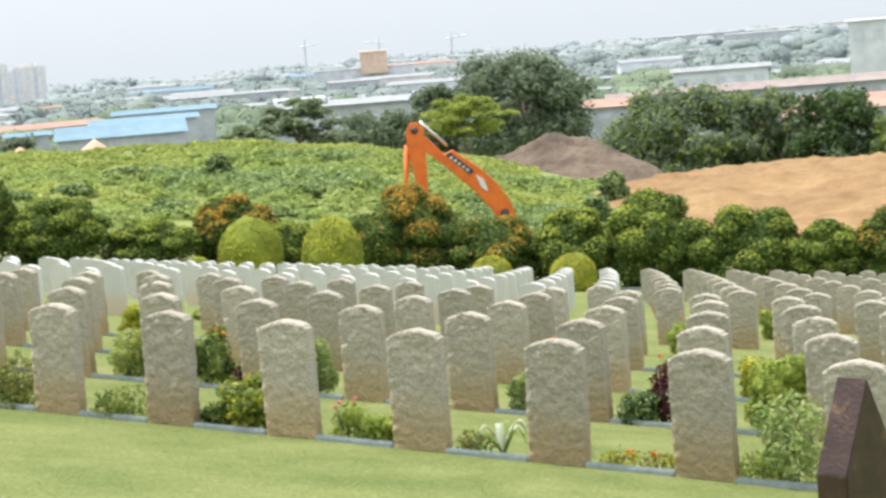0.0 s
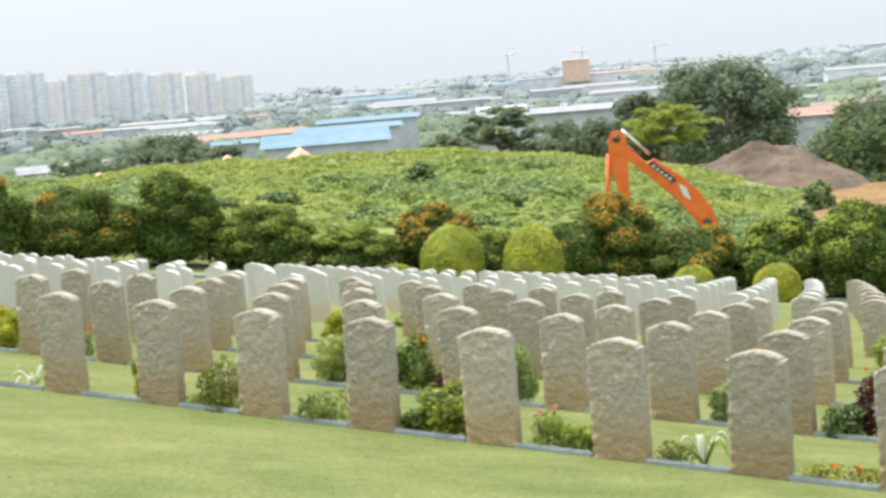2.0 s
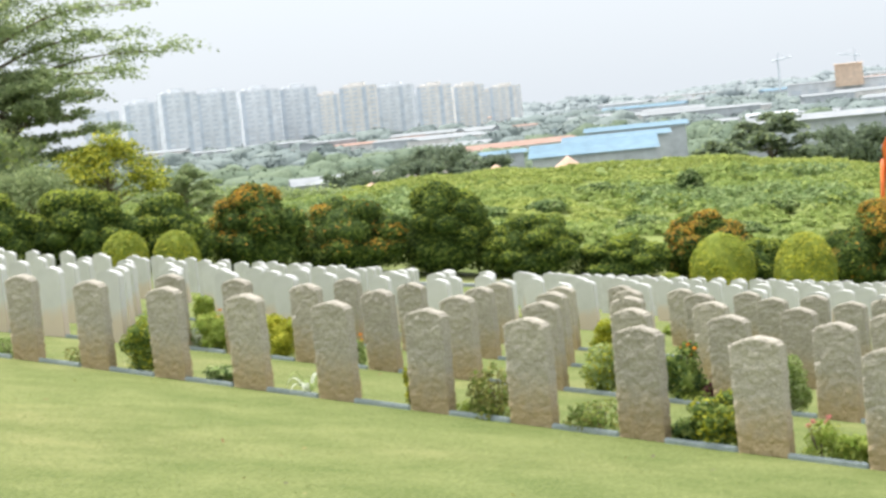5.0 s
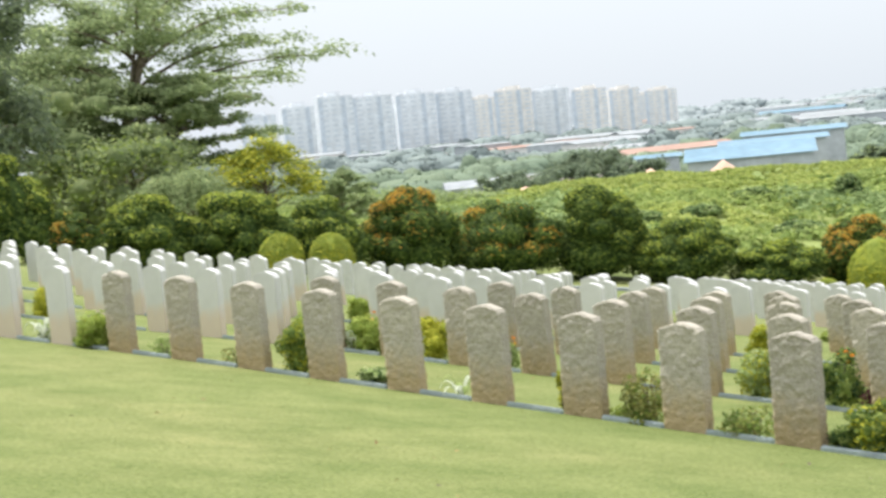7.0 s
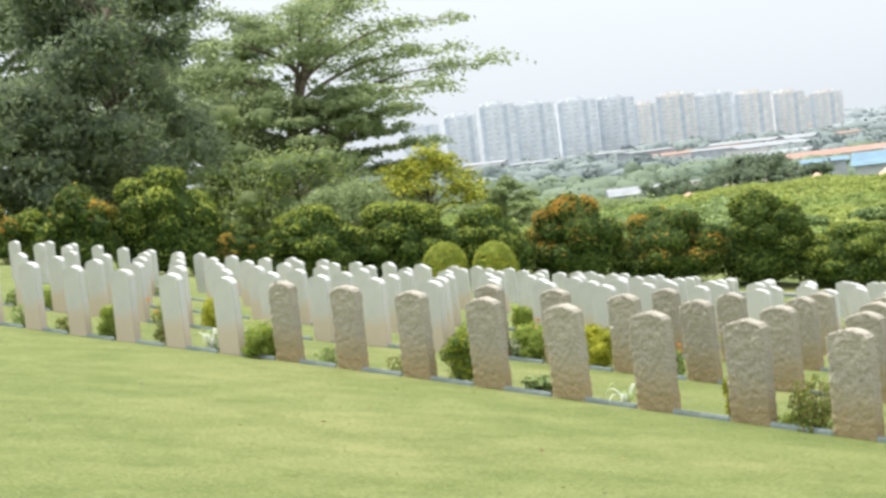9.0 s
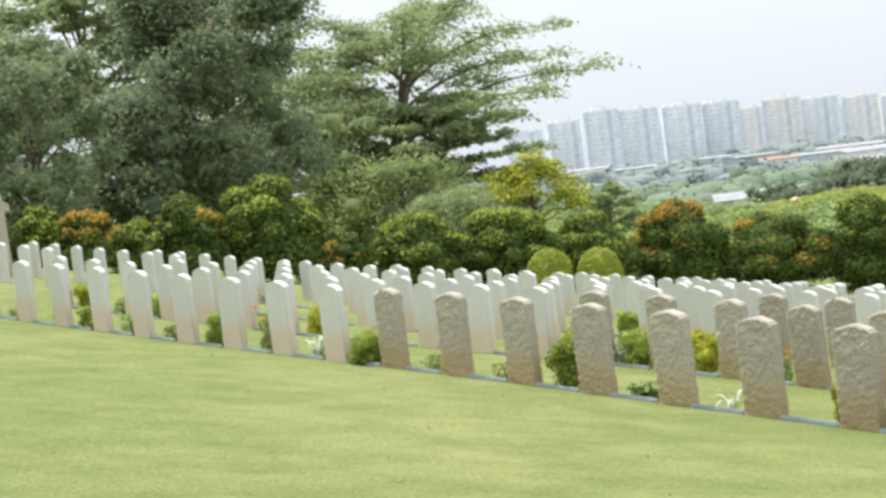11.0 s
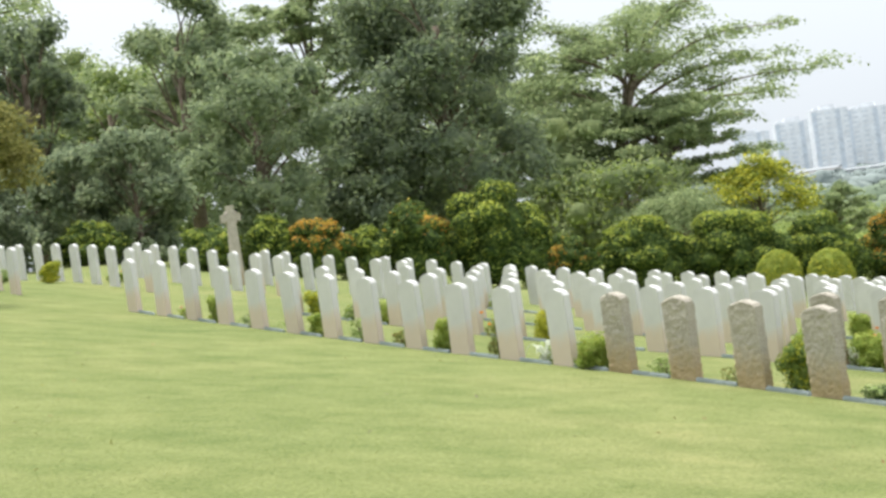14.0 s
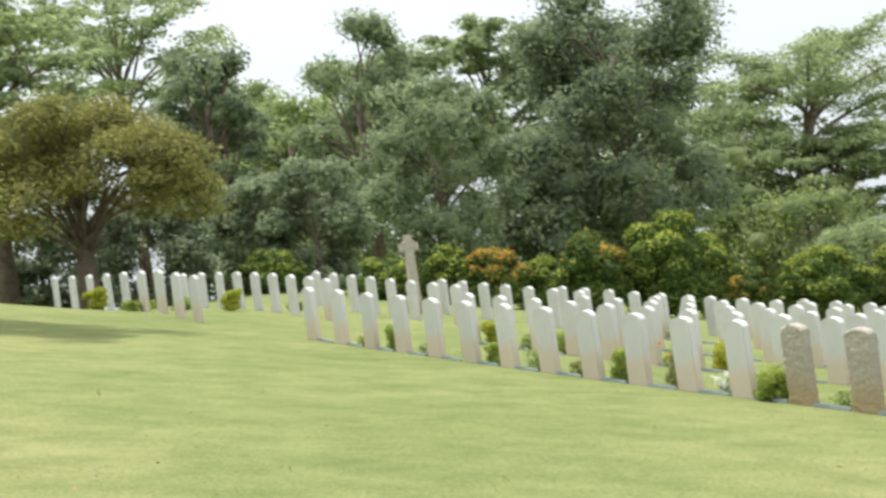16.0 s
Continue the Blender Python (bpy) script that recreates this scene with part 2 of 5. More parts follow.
DECAL = surface("decal_dark", (0.04, 0.05, 0.06), (0.08, 0.08, 0.09), 3, 0.5, 30, 0.0)
DECAL_WHITE = surface("decal_white", (0.7, 0.7, 0.7), (0.8, 0.8, 0.8), 3, 0.5, 30, 0.0)


def headstone_rough():
    m, n, l, p = material("rough_granite", 0.9)
    t1, t2, t3 = tex(n, l, 9, 5), tex(n, l, 55, 4), tex(n, l, 30, 3)
    oi = n.new("ShaderNodeObjectInfo")
    c1 = ramp(n, l, t1.outputs[0], [(0.3, (0.37, 0.34, 0.285)), (0.7, (0.49, 0.455, 0.385))])
    c2 = ramp(n, l, t2.outputs[0], [(0.3, (0.75, 0.74, 0.72)), (0.7, (1.12, 1.12, 1.12))])
    col = mix(n, l, 1.0, c1.outputs[0], c2.outputs[0], "MULTIPLY")
    # splash stain of red soil above the ground, with an uneven upper edge
    co = n.new("ShaderNodeTexCoord")
    sx = n.new("ShaderNodeSeparateXYZ")
    l.new(co.outputs["Object"], sx.inputs[0])
    ad = n.new("ShaderNodeMath")
    ad.operation = "MULTIPLY_ADD"
    l.new(t1.outputs[0], ad.inputs[0])
    ad.inputs[1].default_value = -0.45
    ad.use_clamp = False
    sh = n.new("ShaderNodeMath")
    sh.inputs[1].default_value = 0.12
    l.new(sx.outputs[2], sh.inputs[0])
    l.new(sh.outputs[0], ad.inputs[2])
    st = ramp(n, l, ad.outputs[0], [(0.0, (0.65, 0.65, 0.65)), (0.3, (0.0, 0.0, 0.0))])
    col = mix(n, l, st.outputs[0], col, (0.4, 0.275, 0.11))
    v = n.new("ShaderNodeMapRange")
    l.new(oi.outputs["Random"], v.inputs[0])
    v.inputs[3].default_value = 0.88
    v.inputs[4].default_value = 1.1
    hs = n.new("ShaderNodeHueSaturation")
    l.new(v.outputs[0], hs.inputs["Value"])
    l.new(col, hs.inputs["Color"])
    l.new(hs.outputs[0], p.inputs["Base Color"])
    mx = n.new("ShaderNodeMath")
    mx.operation = "MULTIPLY_ADD"
    l.new(t2.outputs[0], mx.inputs[0])
    mx.inputs[1].default_value = 0.35
    l.new(t3.outputs[0], mx.inputs[2])
    bump(n, l, p, mx.outputs[0], 0.9, 0.03)
    return m


def headstone_white():
    m, n, l, p = material("pale_limestone", 0.75)
    t1, t2 = tex(n, l, 3.5, 5), tex(n, l, 70, 3)
    oi = n.new("ShaderNodeObjectInfo")
    c1 = ramp(n, l, t1.outputs[0], [(0.3, (0.53, 0.53, 0.515)), (0.7, (0.61, 0.61, 0.6))])
    co = n.new("ShaderNodeTexCoord")
    sx = n.new("ShaderNodeSeparateXYZ")
    l.new(co.outputs["Object"], sx.inputs[0])
    ad = n.new("ShaderNodeMath")
    ad.operation = "MULTIPLY_ADD"
    l.new(t1.outputs[0], ad.inputs[0])
    ad.inputs[1].default_value = -0.45
    l.new(sx.outputs[2], ad.inputs[2])
    st = ramp(n, l, ad.outputs[0], [(0.0, (0.5, 0.5, 0.5)), (0.16, (0.0, 0.0, 0.0))])
    col = mix(n, l, st.outputs[0], c1.outputs[0], (0.6, 0.42, 0.26))
    v = n.new("ShaderNodeMapRange")
    l.new(oi.outputs["Random"], v.inputs[0])
    v.inputs[3].default_value = 0.93
    v.inputs[4].default_value = 1.04
    hs = n.new("ShaderNodeHueSaturation")
    l.new(v.outputs[0], hs.inputs["Value"])
    l.new(col, hs.inputs["Color"])
    l.new(hs.outputs[0], p.inputs["Base Color"])
    bump(n, l, p, t2.outputs[0], 0.4, 0.002)
    return m


ROUGH, WHITE = headstone_rough(), headstone_white()
LIMESTONE = surface("unstained_limestone", (0.53, 0.53, 0.515), (0.61, 0.61, 0.6), 3.5, 0.75, 70, 0.002)
GRANITE = surface("unstained_granite", (0.33, 0.3, 0.25), (0.46, 0.425, 0.36), 9, 0.9, 55, 0.01)


def ground_material():
    """Mown lawn near by; rough weeds and bare earth past the hedge."""
    m, n, l, p = material("ground", 0.95)
    t1, t2, t3 = tex(n, l, 0.22, 4), tex(n, l, 38, 5), tex(n, l, 1.6, 5)
    lawn = ramp(n, l, t1.outputs[0], [(0.3, (0.147, 0.187, 0.066)), (0.5, (0.182, 0.215, 0.081)), (0.7, (0.228, 0.242, 0.103))])
    g2 = ramp(n, l, t2.outputs[0], [(0.3, (0.62, 0.68, 0.52)), (0.7, (1.3, 1.24, 1.25))])
    g3 = ramp(n, l, t3.outputs[0], [(0.3, (0.76, 0.82, 0.7)), (0.7, (1.2, 1.14, 1.18))])
    lawn = mix(n, l, 1.0, mix(n, l, 1.0, lawn.outputs[0], g2.outputs[0], "MULTIPLY"), g3.outputs[0], "MULTIPLY")
    wild = ramp(n, l, tex(n, l, 0.12, 6).outputs[0], [(0.3, (0.15, 0.2, 0.06)), (0.5, (0.21, 0.255, 0.08)), (0.7, (0.28, 0.31, 0.11))])
    co = n.new("ShaderNodeTexCoord")
    ln = n.new("ShaderNodeVectorMath")
    ln.operation = "LENGTH"
    l.new(co.outputs["Object"], ln.inputs[0])
    mr = n.new("ShaderNodeMapRange")
    l.new(ln.outputs["Value"], mr.inputs[0])
    mr.inputs[1].default_value, mr.inputs[2].default_value = 68, 72
    col = mix(n, l, mr.outputs[0], lawn, wild.outputs[0])
    # town ground turns blue-grey with distance: haze painted into the base colour
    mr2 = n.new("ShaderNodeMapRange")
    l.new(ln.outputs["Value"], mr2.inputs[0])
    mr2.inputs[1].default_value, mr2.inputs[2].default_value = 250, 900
    city_haze = ramp(n, l, tex(n, l, 0.02, 5).outputs[0], [(0.4, (0.17, 0.21, 0.205)), (0.6, (0.24, 0.27, 0.28))])
    col = mix(n, l, mr2.outputs[0], col, city_haze.outputs[0])
    l.new(col, p.inputs["Base Color"])
    p.inputs["Specular IOR Level"].default_value = 0.15
    bump(n, l, p, t2.outputs[0], 0.8, 0.03)
    return m


# ---- ground ----
angs = np.radians(np.concatenate([np.arange(-180, -70, 5.0), np.arange(-70, 30, 0.5), np.arange(30, 180, 5.0)]))
rads = np.concatenate([[0.3], np.arange(1, 60, 0.8), 60 * 1.045 ** np.arange(0, 100)])
rads = rads[rads < 4600]
gv = [(0.0, 0.0, gz(0, 0))]
RR, AA = np.meshgrid(rads, angs, indexing="ij")
GX, GY = RR * np.sin(AA), RR * np.cos(AA)
GZ = ground_z(GX, GY)
gv = np.concatenate([np.array(gv), np.stack([GX, GY, GZ], -1).reshape(-1, 3)])
na = len(angs)
gf = [(0, 1 + (j + 1) % na, 1 + j) for j in range(na)]
for i in range(len(rads) - 1):
    for j in range(na):
        j2 = (j + 1) % na
        a, b = 1 + i * na, 1 + (i + 1) * na
        gf.append((a + j, a + j2, b + j2, b + j))
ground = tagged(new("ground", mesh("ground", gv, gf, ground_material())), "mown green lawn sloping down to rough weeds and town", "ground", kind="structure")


# ---- headstones ----
def top_z(x, w, h, shoulder):
    """Height of the shallow curved top at x."""
    e = w / 2 - shoulder
    if abs(x) >= e:
        return h - 0.06
    return h - 0.042 * abs(x / e) ** 1.5


def rough_stone(seed, w=0.39, h=0.81, d=0.1):
    rng = np.random.default_rng(seed)
    off = Vector(rng.uniform(0, 50, 3))
    nx, nz = 25, 50
    vs, fs = [], []

    def lump(x, y, z):
        v = Vector((x, y, z))
        return 0.005 * noise.noise(v * 9 + off) + 0.0135 * noise.noise(Vector((x * 22 + z * 11, y * 20, z * 22 - x * 10)) + off) + 0.006 * noise.noise(Vector((x * 40, y * 30, z * 34 + x * 12)) + off)

    us = np.linspace(-1, 1, nx)
    for side in (-1, 1):
        for iz in range(nz + 1):
            for ux in us:
                x = ux * w / 2
                z = -0.12 + (top_z(x, w, h, 0.025) + 0.12) * (iz / nz)
                edge = 0.006 if abs(ux) == 1 or iz == nz else 0.0
                y = side * (d / 2 - edge + lump(x, side * 0.3, z))
                xx = x + (0.1 * lump(ux, 3.0, z) if abs(ux) > 0.8 else 0) + 0.003 * noise.noise(Vector((ux * 2, 7, z * 7)) + off)
                zz = z + (0.35 * lump(x, 5.0, side) if iz == nz else 0)
                vs.append((xx, y, zz))
    n1 = nx * (nz + 1)
    for iz in range(nz):
        for ix in range(nx - 1):
            a = iz * nx + ix
            fs.append((a, a + 1, a + nx + 1, a + nx))
            fs.append((n1 + a, n1 + a + nx, n1 + a + nx + 1, n1 + a + 1))
        a, b = iz * nx, iz * nx + nx - 1
        fs.append((a, a + nx, n1 + a + nx, n1 + a))
        fs.append((b, n1 + b, n1 + b + nx, b + nx))
    for ix in range(nx - 1):
        a = nz * nx + ix
        fs.append((a, a + 1, n1 + a + 1, n1 + a))
    me = mesh("headstone", vs, fs, ROUGH)
    for p in me.polygons:
        if abs(p.normal.y) < 0.6:
            p.use_smooth = False
    return me


def smooth_stone(w=0.38, h=0.81, d=0.085):
    bm = bmesh.new()
    xs = np.linspace(-w / 2, w / 2, 13)
    out = [(-w / 2, -0.12), (w / 2, -0.12)] + [(x, top_z(x, w, h, 0.0) - (0.012 if abs(x) > w / 2 - 0.001 else 0)) for x in xs[::-1]]
    vs = [bm.verts.new((x, -d / 2, z)) for x, z in out]
    f = bm.faces.new(vs)
    r = bmesh.ops.extrude_face_region(bm, geom=[f])
    bmesh.ops.translate(bm, verts=[g for g in r["geom"] if isinstance(g, bmesh.types.BMVert)], vec=(0, d, 0))
    bmesh.ops.recalc_face_normals(bm, faces=bm.faces)
    bmesh.ops.bevel(bm, geom=[e for e in bm.edges if abs(e.calc_face_angle(0)) > 0.9], offset=0.007, segments=2, affect="EDGES")
    me = bpy.data.meshes.new("headstone")
    bm.to_mesh(me)
    bm.free()
    me.materials.append(WHITE)
    return me


ROUGH_STONES = [rough_stone(s) for s in range(7)]
WHITE_STONE = smooth_stone()
STEP, GAP = 0.984, 2.765
X0, Y0 = -3.744, 14.26


BEND = -0.00326
LINES = (0.0, 2.741, 5.462, 8.331, 11.12, 13.9, 16.7, 19.5, 22.3, 25.1, 27.9, 30.7, 33.5)


def slot(k, i):
    """Plan of the stone i along row k (row 1 is the first); the rows bend slightly."""
    u = i * STEP + (0.0, 0.02, 0.09, 0.12, 0.12, -0.33)[min(k, 6) - 1] if isinstance(k, int) else i * STEP
    o = LINES[k - 1] if isinstance(k, int) else GAP * (k - 1)
    hs = [ROW + BEND * u * q / 12 for q in range(13)]
    x = X0 + u * sum(math.cos(q) for q in hs) / 13
    y = Y0 + u * sum(math.sin(q) for q in hs) / 13
    return x - math.sin(hs[-1]) * o, y + math.cos(hs[-1]) * o


rs = random.Random(4)


def put_stone(x, y, white, tilt=1.0):
    m = pose(x, y, gz(x, y), rs.gauss(0, 0.8) * tilt, rs.gauss(0, 0.7) * tilt, math.degrees(ROW) + rs.gauss(0, 1.2))
    if white:
        thing("headstone", m, "smooth pale limestone headstone standing upright on the lawn", "headstone", "white headstones in rows", WHITE_STONE)
    else:
        thing("headstone", m, "rough-hewn grey-brown granite headstone standing on the lawn", "headstone", "rough stone headstones in rows", rs.choice(ROUGH_STONES))


bm = bmesh.new()
bmesh.ops.create_cube(bm, size=1.0)
bmesh.ops.scale(bm, vec=(STEP - 0.39, 0.03, 0.05), verts=bm.verts)
bmesh.ops.bevel(bm, geom=bm.edges[:], offset=0.011, segments=2, affect="EDGES")
STRIP_MESH = bpy.data.meshes.new("border_strip")
bm.to_mesh(STRIP_MESH)
bm.free()
STRIP_MESH.materials.append(STRIP)

ROWS = {1: (-18, 9), 2: (-18, 10), 3: (-19, 11), 4: (-21, 12), 5: (-23, 12), 6: (-23, 13), 7: (-23, 13), 8: (-23, 14), 9: (-22, 14), 10: (-17, 15), 11: (-18, 15), 12: (-18, 15), 13: (-19, 15)}
stones = []
for k, (i0, i1) in ROWS.items():
    for i in range(i0, i1 + 1):
        x, y = slot(k, i)
        if math.hypot(x, y) > (50 if k < 10 and i < -4 else 52):
            continue
        stones.append((x, y, i < -6 or (k > (5 if i < 0 else 6) and math.degrees(math.atan2(x, y)) < 6)))
        if k <= 4 and i < i1:
            a = slot(k, i + 0.5)
            b0, b1 = slot(k, i + 0.3), slot(k, i + 0.7)
            lean = math.degrees(math.atan2(gz(*b1) - gz(*b0), 0.4 * STEP))
            px, py = a[0] - NX * 0.05, a[1] - NY * 0.05
            thing("border_strip", pose(px, py, gz(px, py) + 0.016, 0, -lean, math.degrees(ROW)), "pale grey-blue border strip on the lawn between headstones", "border strip", "border strips between headstones", STRIP_MESH)

# second plot: a file of row ends along the grass walk, and short rows behind it
for j in range(9):
    u = j / 8
    stones.append((*polar(-45.69 - 3.98 * u, 33.5 + 9.0 * u + 8.4 * u * u), True))
for j in range(-3, 6):
    stones.append((*polar(-43.36 - 0.52 * j, 39.9 + 1.05 * j), True))
for az, r, n in ((-38.0, 37.7, 8), (-34.4, 38.4, 7), (-31.2, 39.2, 6)):
    ex, ey = polar(az, r)
    stones += [(ex - TX * 1.05 * j, ey - TY * 1.05 * j, True) for j in range(n)]
stones.sort(key=lambda q: math.hypot(q[0], q[1]))
for x, y, pale in stones[:300]:
    put_stone(x, y, pale)
# the hindmost stones, which overlap one another
g = Geo()
sv = np.array([v.co for v in WHITE_STONE.vertices])
sf = [tuple(q.vertices) for q in WHITE_STONE.polygons]
for x, y, pale in stones[300:]:
    a = ROW + rs.gauss(0, 0.02)
    turn = np.array([[math.cos(a), math.sin(a), 0], [-math.sin(a), math.cos(a), 0], [0, 0, 1]])
    g.add(sv @ turn + np.array((x, y, gz(x, y))), sf, 0 if pale else 1)
tagged(new("far_headstones", g.mesh("far_headstones", [LIMESTONE, GRANITE], True)), "distant rows of pale and grey headstones on the lawn", "headstone", kind="stuff")

# ---- hedge ----
rb = np.random.default_rng(11)


def bush(name, az, r, top_el, w, label, mats, tips=0.0, base_drop=0.0, leaf=0.065, depth=None, shape=None, cat="bush"):
    """A shrub: a core, coloured dark as inner shade except in domes, and lumps over it that are covered with leaves.
    mats: leaf, second leaf, tip leaf.
    """
    x, y = polar(az, r)
    z0 = gz(x, y) - base_drop
    h = max(0.7, EYE + r * math.tan(radians(top_el)) - z0)
    g = Geo()
    d = depth or w
    if shape == "dome":
        lumps = [((0, 0, h * 0.42), (w / 2, d / 2, h * 0.58)), ((0, 0, h * 0.25), (w * 0.49, d * 0.49, h * 0.25))]
    else:
        lumps = [((0, 0, h * 0.44), (w * 0.38, d * 0.38, h * 0.44)), ((0, 0, h * 0.24), (w * 0.5, d * 0.46, h * 0.27))]
        for _ in range(30):
            v = rb.normal(0, 1, 3)
            v[2] = abs(v[2]) * 1.1 - 0.45
            v /= np.linalg.norm(v)
            s = rb.uniform(0.1, 0.17)
            wide = 0.42 - 0.1 * max(0.0, v[2] + 0.2)
            lumps.append(((v[0] * w * wide, v[1] * d * wide, h * (0.45 + 0.4 * v[2])), (w * s, d * s, min(w, h) * s * 0.85)))
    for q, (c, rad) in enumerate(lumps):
        # core takes the second leaf colour; a dark one paints in the inner shade
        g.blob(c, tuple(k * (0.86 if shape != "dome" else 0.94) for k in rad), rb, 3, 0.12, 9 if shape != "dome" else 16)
        area = 9.0 * ((rad[0] * rad[2]) ** 1.6 + 0.5 * (rad[0] * rad[1]) ** 1.6) ** (1 / 1.6)
        n = int(min(5200, (0.95 if shape != "dome" else 1.5) * area / leaf ** 2 * (0.7 if q < 2 and shape != "dome" else 1.0)))
        p, nn = shell(c, rad, n, rb, 0.2 if shape != "dome" else 0.07, -0.75)
        if shape != "dome":
            p = p + nn * rb.uniform(-0.02, 0.06, (len(p), 1))
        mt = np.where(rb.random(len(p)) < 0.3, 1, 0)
        # upward faces take more tip colour: new growth plus painted top light
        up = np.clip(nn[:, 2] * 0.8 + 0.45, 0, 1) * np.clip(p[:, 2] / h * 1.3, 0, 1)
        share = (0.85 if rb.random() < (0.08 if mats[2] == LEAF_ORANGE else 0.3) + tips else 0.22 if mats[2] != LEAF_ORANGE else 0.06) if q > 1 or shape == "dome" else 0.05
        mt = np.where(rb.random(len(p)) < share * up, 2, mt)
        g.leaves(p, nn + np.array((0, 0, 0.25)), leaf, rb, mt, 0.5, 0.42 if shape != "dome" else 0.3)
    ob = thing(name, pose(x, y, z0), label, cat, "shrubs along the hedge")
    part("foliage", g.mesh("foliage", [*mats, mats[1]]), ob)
    s = Geo()
    for _ in range(5):
        a = rb.uniform(0, 6.28)
        s.tube([(math.cos(a) * 0.08, math.sin(a) * 0.08, -0.1), (math.cos(a) * w * 0.12, math.sin(a) * w * 0.12, h * 0.3), (math.cos(a) * w * 0.22, math.sin(a) * w * 0.22, h * 0.6)], (0.03, 0.022, 0.01), 5)
    part("stem", s.mesh("stem", [BARK]), ob)
    return ob


G3 = (LEAF_HEDGE, LEAF_DEEP_SHADE, LEAF_LIT_TIP)
O3 = (LEAF_HEDGE, LEAF_DEEP_SHADE, LEAF_ORANGE)
GREEN = "dense dark green leafy hedge shrub behind the headstones"
RUST = "green hedge shrub with rust-orange new leaves on top"
LIME = "green hedge shrub with yellow-green new leaves"
# bearing, distance, top, width in degrees
HEDGE = [
    (15.4, 62, -5.5, 2.3, RUST, O3, 0.25), (13.3, 62, -5.49, 2.3, RUST, O3, 0.4), (11.2, 62, -5.75, 2.4, LIME, G3, 0.35), (9.05, 62, -5.05, 3.0, GREEN, G3, 0.2),
    (6.3, 63, -4.5, 3.1, GREEN, G3, 0.1), (3.92, 63, -4.82, 2.5, LIME, G3, 0.6), (1.6, 63, -4.84, 2.6, RUST, O3, 0.35), (-1.06, 64, -3.78, 3.1, RUST, O3, 0.3),
    (-4.5, 65, -4.7, 1.9, LIME, G3, 0.5), (-6.22, 66.5, -3.68, 2.45, RUST, O3, 0.85), (-8.7, 65, -4.25, 2.6, LIME, G3, 0.45), (-11.38, 65, -3.32, 3.0, GREEN, G3, 0.12),
    (-13.94, 65, -2.05, 2.55, GREEN, G3, 0.1), (-16.66, 65, -2.18, 3.3, RUST, O3, 0.4), (-19.47, 64, -1.5, 2.6, RUST, O3, 0.6), (-22.0, 63, -1.57, 2.5, LIME, G3, 0.3),
    (-24.66, 61, -1.11, 3.0, LIME, G3, 0.45), (-27.25, 60, -1.02, 2.5, LIME, G3, 0.5), (-29.75, 58, -1.18, 2.2, RUST, O3, 0.15), (-31.56, 55.5, 0.71, 2.95, GREEN, G3, 0.4),
    (-33.85, 54.5, 0.4, 2.1, GREEN, O3, 0.12), (-35.47, 53.5, -0.2, 1.5, LIME, G3, 0.3), (-36.78, 53, 0.28, 2.0, RUST, O3, 0.9), (-38.24, 53.5, 0.5, 1.7, LIME, G3, 0.4),
    (-40.05, 53.5, 0.48, 1.95, GREEN, G3, 0.25), (-43.44, 56, 1.04, 2.0, LIME, G3, 0.45),
]
for az, r, el, w, lab, mats, tips in HEDGE:
    bush("hedge_shrub", az, r, el, radians(w) * r * 1.1, lab, mats, tips, depth=radians(w) * r)
for az, r, el, w, mats in ((-5.73, 60, -4.5, 1.97, 0), (-3.31, 60, -4.66, 1.87, 0), (-7.3, 60, -5.53, 0.8, 0), (1.4, 59, -6.23, 1.3, 1), (3.85, 59, -6.34, 1.43, 1), (-23.34, 55, -2.66, 1.42, 0), (-21.86, 55, -2.81, 1.43, 0)):
    bush("clipped_shrub", az, r, el, radians(w) * r, "yellow-green shrub clipped to a smooth dome", (LEAF_YELLOW, LEAF_LIME, LEAF_ORANGE if mats else LEAF_LIT_TIP), 0.0 if mats else 0.5, leaf=0.045, shape="dome")


# ---- trees ----
rt = np.random.default_rng(23)


